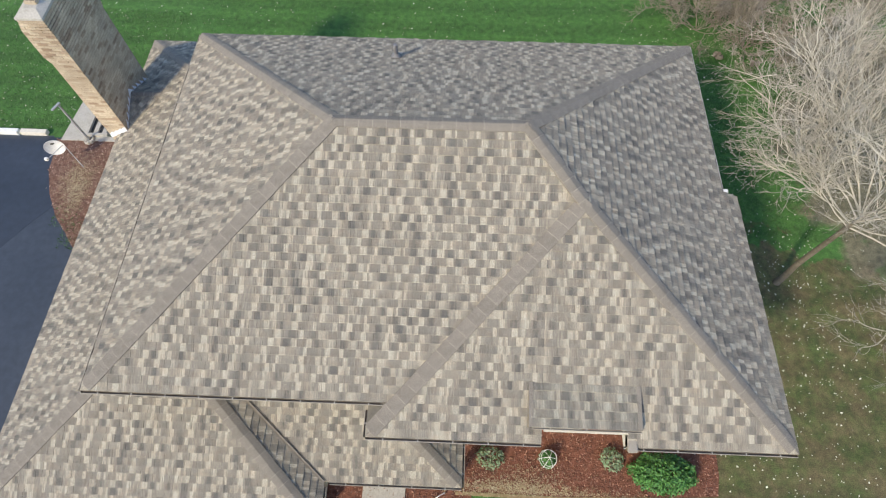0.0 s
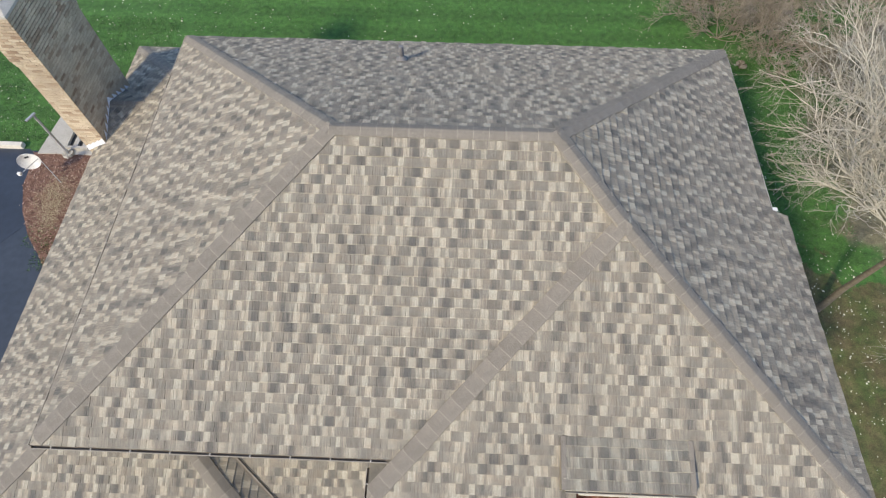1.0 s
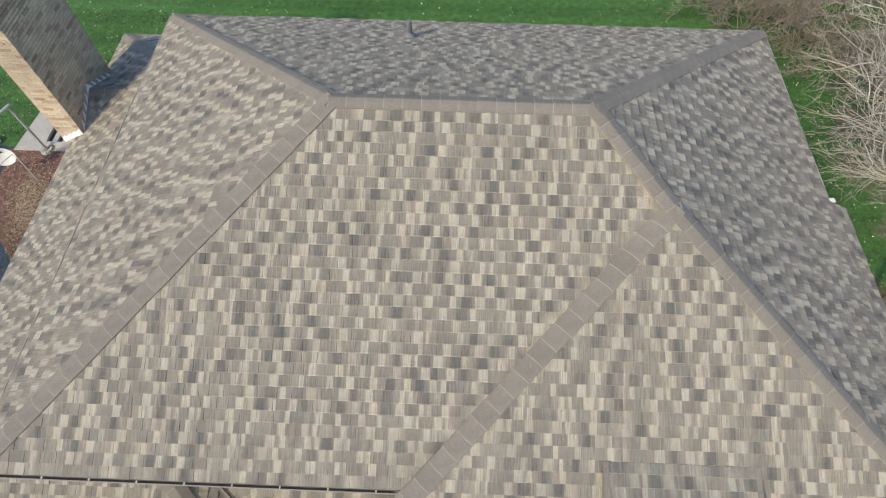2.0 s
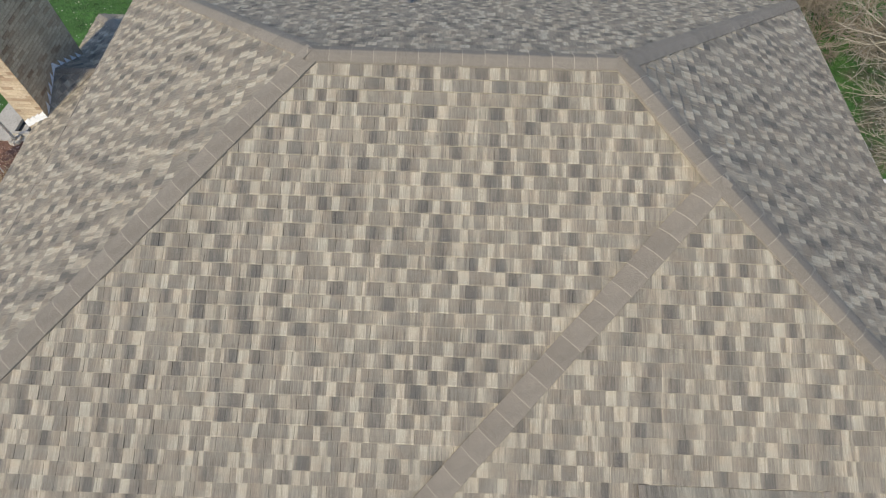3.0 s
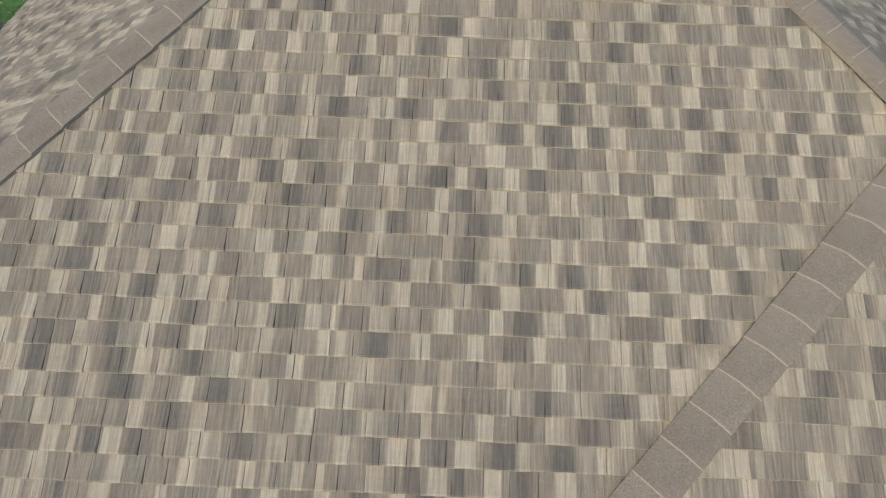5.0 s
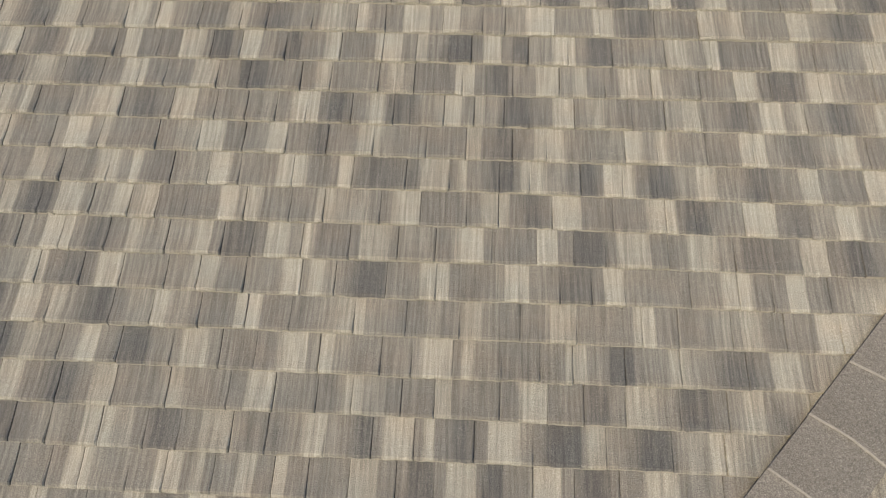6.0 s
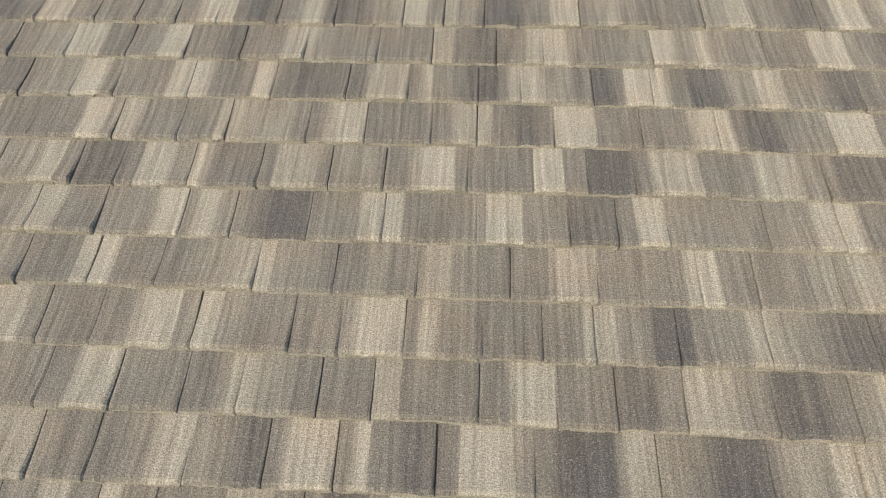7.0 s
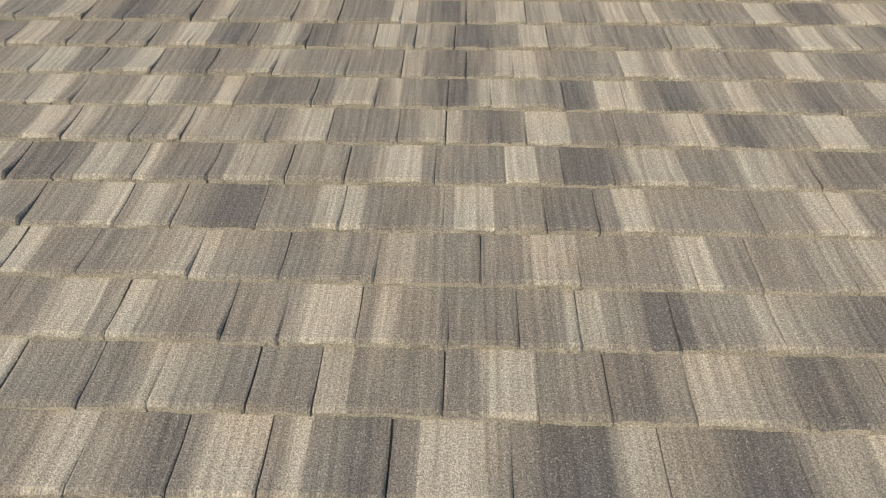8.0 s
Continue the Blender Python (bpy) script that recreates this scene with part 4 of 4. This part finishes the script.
bare_tree((12.7, -1.3, 0), [((-2.0, 0.3, 1.6), 2.3, 0.022, 2.3), ((0.4, 1.4, 1.8), 2.4, 0.022, 2.3), ((-1.2, -1.8, 1.3), 2.1, 0.022, 2.2), ((1.6, -0.2, 1.6), 2.4, 0.022, 2.3), ((-1.7, -0.9, 1.0), 2.1, 0.022, 2.1), ((0.3, -1.8, 1.5), 2.2, 0.022, 2.2)],
          [0, 4, 5, 6, 6], 23, "smaller leafless tree with reddish tan twigs on thin turf")
for k, (bx, by) in enumerate(((9.9, 9.7), (11.3, 8.9), (13.2, 7.6), (12.0, 11.4), (14.6, 10.2), (10.0, 12.0))):
    rng = random.Random(70 + k)
    stems = [((math.cos(i * 0.7) * rng.uniform(0.4, 1.2), math.sin(i * 0.7) * rng.uniform(0.4, 1.2), rng.uniform(0.4, 1.1)), rng.uniform(1.1, 1.7), 0.013, 0) for i in range(9)]
    bare_tree((bx, by, 0), stems, [0, 4, 5, 6, 4], 30 + k, "leafless brown thicket shrub with dense twigs", 1.1, 0.02, M_THICKET, M_THICKET)


# ---- shrubs and bed plants ----
def leafy(bmv, rng, centre, size, count, leaf):
    verts, faces = bmv
    for _ in range(count):
        d = Vector((rng.gauss(0, 1), rng.gauss(0, 1), rng.gauss(0, 1))).normalized()
        d.z = abs(d.z) * 0.9 + 0.05
        bump = 1 + 0.16 * noise.noise(d * 3.1 + Vector(centre))
        p = Vector(centre) + Vector((d.x * size[0], d.y * size[1], d.z * size[2])) * bump * rng.uniform(0.72, 1.03)
        m = Matrix.Translation(p) @ d.to_track_quat("Z", "Y").to_matrix().to_4x4() @ pose(0, 0, 0, rng.uniform(-60, 60), rng.uniform(-60, 60), rng.uniform(0, 360))
        l = leaf * rng.uniform(0.7, 1.3)
        b = len(verts)
        verts += [m @ Vector(q) for q in ((-l, 0, 0), (0, -0.5 * l, 0.1 * l), (l, 0, 0), (0, 0.5 * l, 0.1 * l))]
        faces += [(b, b + 1, b + 2), (b, b + 2, b + 3)]


def shrub(name, at, size, count, leaf, mat, label, seed):
    rng = random.Random(seed)
    verts, faces = [], []
    leafy((verts, faces), rng, (0, 0, 0.04), size, count, leaf)
    ob = thing(name, label, "shrub", at)
    stem_v, stem_f = [], []
    for _ in range(14):
        a = rng.uniform(0, 6.28)
        tube(stem_v, stem_f, [Vector((0, 0, -0.02)), Vector((math.cos(a) * size[0] * 0.4, math.sin(a) * size[1] * 0.4, size[2] * 0.5)), Vector((math.cos(a) * size[0] * 0.75, math.sin(a) * size[1] * 0.75, size[2] * 0.7))], [0.012, 0.008, 0.004], 4)
    mesh_part("stems", stem_v, stem_f, M_TWIG, ob)
    mesh_part("foliage", verts, faces, mat, ob)
    return ob


shrub("evergreen_shrub", (6.72, -4.40, 0.0), (0.72, 0.42, 0.75), 5200, 0.035, M_GREEN, "rounded bright green evergreen shrub in the mulch bed", 51)
shrub("low_plant", (2.95, -4.2, 0.0), (0.32, 0.26, 0.3), 420, 0.035, M_SAGE, "low grey-green plant in the mulch bed", 52)
shrub("low_plant", (5.66, -4.15, 0.0), (0.26, 0.26, 0.28), 380, 0.035, M_SAGE, "low grey-green plant in the mulch bed", 53)
# hoop-topped plant support
cage = thing("plant_support", "round white wire plant support over a small plant", "plant support", (4.23, -4.2, 0))
verts, faces = [], []
for zr, rr in ((0.22, 0.25), (0.42, 0.22)):
    tube(verts, faces, [Vector((math.cos(a * 0.3142) * rr, math.sin(a * 0.3142) * rr, zr)) for a in range(21)], [0.0065] * 21, 5)
mesh_part("ring", verts, faces, M_WHITE, cage)
for a in range(3):
    t = a * 1.047
    pts = [Vector((math.cos(t) * 0.26 * math.cos(q), math.sin(t) * 0.26 * math.cos(q), 0.5 * math.sin(q))) for q in [math.pi * k / 12 for k in range(13)]]
    verts, faces = [], []
    tube(verts, faces, pts, [0.0075] * 13, 5)
    mesh_part("hoop", verts, faces, M_WHITE, cage)
verts, faces = [], []
leafy((verts, faces), random.Random(54), (0, 0, 0.03), (0.24, 0.24, 0.40), 620, 0.045)
mesh_part("foliage", verts, faces, M_GREEN, cage)

cage.scale = (0.78, 0.78, 0.8)
hoop = thing("garden_hoop", "white curved wire hoop pushed into the mulch bed", "garden hoop", (1.84, -5.06, 0))
for turn, high in ((0.5, 0.30), (0.62, 0.24)):
    verts, faces = [], []
    arc = [math.pi * k / 12 for k in range(13)]
    tube(verts, faces, [Vector((math.cos(turn) * 0.16 * math.cos(q), math.sin(turn) * 0.16 * math.cos(q), high * math.sin(q) - 0.01)) for q in arc], [0.008] * 13, 6)
    mesh_part("wire", verts, faces, M_WHITE, hoop)

# ---- by the driveway: lamp post, dish, timbers, steps ----
lamp = thing("lamp_post", "slim grey garden lamp post with a flat head", "lamp post", (-9.0, 4.27, 0))
verts, faces = [], []
tube(verts, faces, [Vector((0, 0, -0.05)), Vector((0, 0, 1.58))], [0.035, 0.030], 12)
mesh_part("pole", verts, faces, M_STEEL, lamp)
bm = bmesh.new()
box(bm, -0.04, 0.04, -0.24, 0.07, 1.56, 1.60)
bmesh.ops.bevel(bm, geom=bm.edges[:], offset=0.012, segments=2, affect="EDGES")
bm.transform(pose(0, 0, 0, 0, 0, -22))
part("lamp_head", bm, M_STEEL, lamp)
verts, faces = [], []
for k in range(9):
    a = k * 0.7
    tube(verts, faces, [Vector((math.cos(a) * 0.11, math.sin(a) * 0.11, 0)), Vector((math.cos(a) * 0.10, math.sin(a) * 0.10, 0.07)), Vector((math.cos(a) * 0.05, math.sin(a) * 0.05, 0.09))], [0.06, 0.06, 0.01], 6)
mesh_part("base_stones", verts, faces, M_CONCRETE, lamp, "pale stones round the foot")

dish = thing("satellite_dish", "white satellite dish on a slanted metal strut in the mulch", "satellite dish", (-8.83, 3.28, 0))
c = Vector((-0.52, 0.22, 0.72))
axis = Vector((0.42, -0.88, 0.12)).normalized()
m = Matrix.Translation(c) @ axis.to_track_quat("Z", "Y").to_matrix().to_4x4()
verts, faces = [], []
for side in (0, 1):
    for i in range(7):
        r = i / 6
        for k in range(28):
            a = 2 * math.pi * k / 28
            verts.append(m @ Vector((0.26 * r * math.cos(a), 0.26 * r * math.sin(a), 0.07 * r * r - 0.012 * side)))
ring = 28
for side in (0, 1):
    o = side * 7 * ring
    for i in range(6):
        for k in range(ring):
            q = (o + i * ring + k, o + i * ring + (k + 1) % ring, o + (i + 1) * ring + (k + 1) % ring, o + (i + 1) * ring + k)
            faces.append(q if side else q[::-1])
for k in range(ring):
    faces.append((6 * ring + k, 6 * ring + (k + 1) % ring, 13 * ring + (k + 1) % ring, 13 * ring + k))
mesh_part("reflector", verts, faces, M_WHITE, dish)
verts, faces = [], []
rim = m @ Vector((0.225, 0.0, 0.05))
tube(verts, faces, [Vector((0, 0, -0.05)), rim - axis * 0.03, c - axis * 0.02], [0.012, 0.012, 0.014], 8)
mesh_part("strut", verts, faces, M_STEEL, dish)
verts, faces = [], []
tube(verts, faces, [rim, c + Vector((-0.08, -0.40, -0.06))], [0.012, 0.012], 6)
mesh_part("feed_arm", verts, faces, M_STEEL, dish)
bm = bmesh.new()
box(bm, -0.05, 0.05, -0.04, 0.04, -0.04, 0.05)
bmesh.ops.bevel(bm, geom=bm.edges[:], offset=0.012, segments=2, affect="EDGES")
bm.transform(Matrix.Translation(c + Vector((-0.10, -0.42, -0.05))))
part("feed_horn", bm, M_WHITE, dish)
up_face = (Vector((0, 0, 1)) - axis * axis.z).normalized()
bm = bmesh.new()
box(bm, -0.05, 0.05, -0.022, 0.022, 0.0, 0.006)
bm.transform(Matrix.Translation(c + axis * 0.022 + up_face * 0.11) @ axis.to_track_quat("Z", "Y").to_matrix().to_4x4())
part("mark", bm, M_DARK, dish, "small dark printed mark")

for x0, x1 in ((-13.2, -11.2), (-11.13, -10.33)):
    bm = bmesh.new()
    box(bm, x0, x1, 4.40, 4.56, 0.0, 0.14)
    bmesh.ops.bevel(bm, geom=bm.edges[:], offset=0.012, segments=2, affect="EDGES")
    tagged(part("edging_timber", bm, M_WHITE if x0 < -12 else M_TRIM, None), "white painted timber at the driveway's edge", "timber", "edging timbers")
steps = thing("cellar_steps", "concrete steps beside the pad, with a dark sheet as the shade inside", "steps", (-8.8, 4.9, 0))
# Near-black slab above ground paints the shade between the treads.
bm = bmesh.new()
box(bm, -0.26, 0.26, -0.42, 0.34, 0.03, 0.055)
part("recess_shade", bm, M_DARK, steps)
for x0 in (-0.13, 0.13):
    bm = bmesh.new()
    box(bm, x0, x0 + 0.13, -0.40, 0.32, 0.05, 0.10)
    part("tread", bm, M_CONCRETE, steps)
bm = bmesh.new()
for q in ((-0.32, 0.32, -0.50, -0.42), (-0.32, 0.32, 0.34, 0.40), (-0.32, -0.26, -0.42, 0.34)):
    box(bm, q[0], q[1], q[2], q[3], 0.0, 0.13)
part("kerb", bm, M_CONCRETE, steps)
verts, faces = [], []
tube(verts, faces, [Vector((0.12 * math.cos(k), 0.09 * math.sin(k), 0.02 + 0.10 * math.sin(k * 0.5))) for k in [0.45 * i for i in range(14)]], [0.07] * 14, 7)
# Rounded lump standing for a stump end beside the thicket.
stump = mesh_part("stump_end", verts, faces, M_THICKET, None, "grey-brown rounded stump end on the lawn")
stump.location = (10.36, 8.43, 0.02)
tagged(stump, category="stone")

# ---- single pieces: chimney bricks and the nearest shingle tabs ----
for q in BRICKS:
    v, f = brick_verts(*q)
    mesh_part("brick", v, f, M_BRICK, chimney)
for out, m, deck in LATE:
    shingle_object("shingle", out, M_SHINGLE, m, deck)
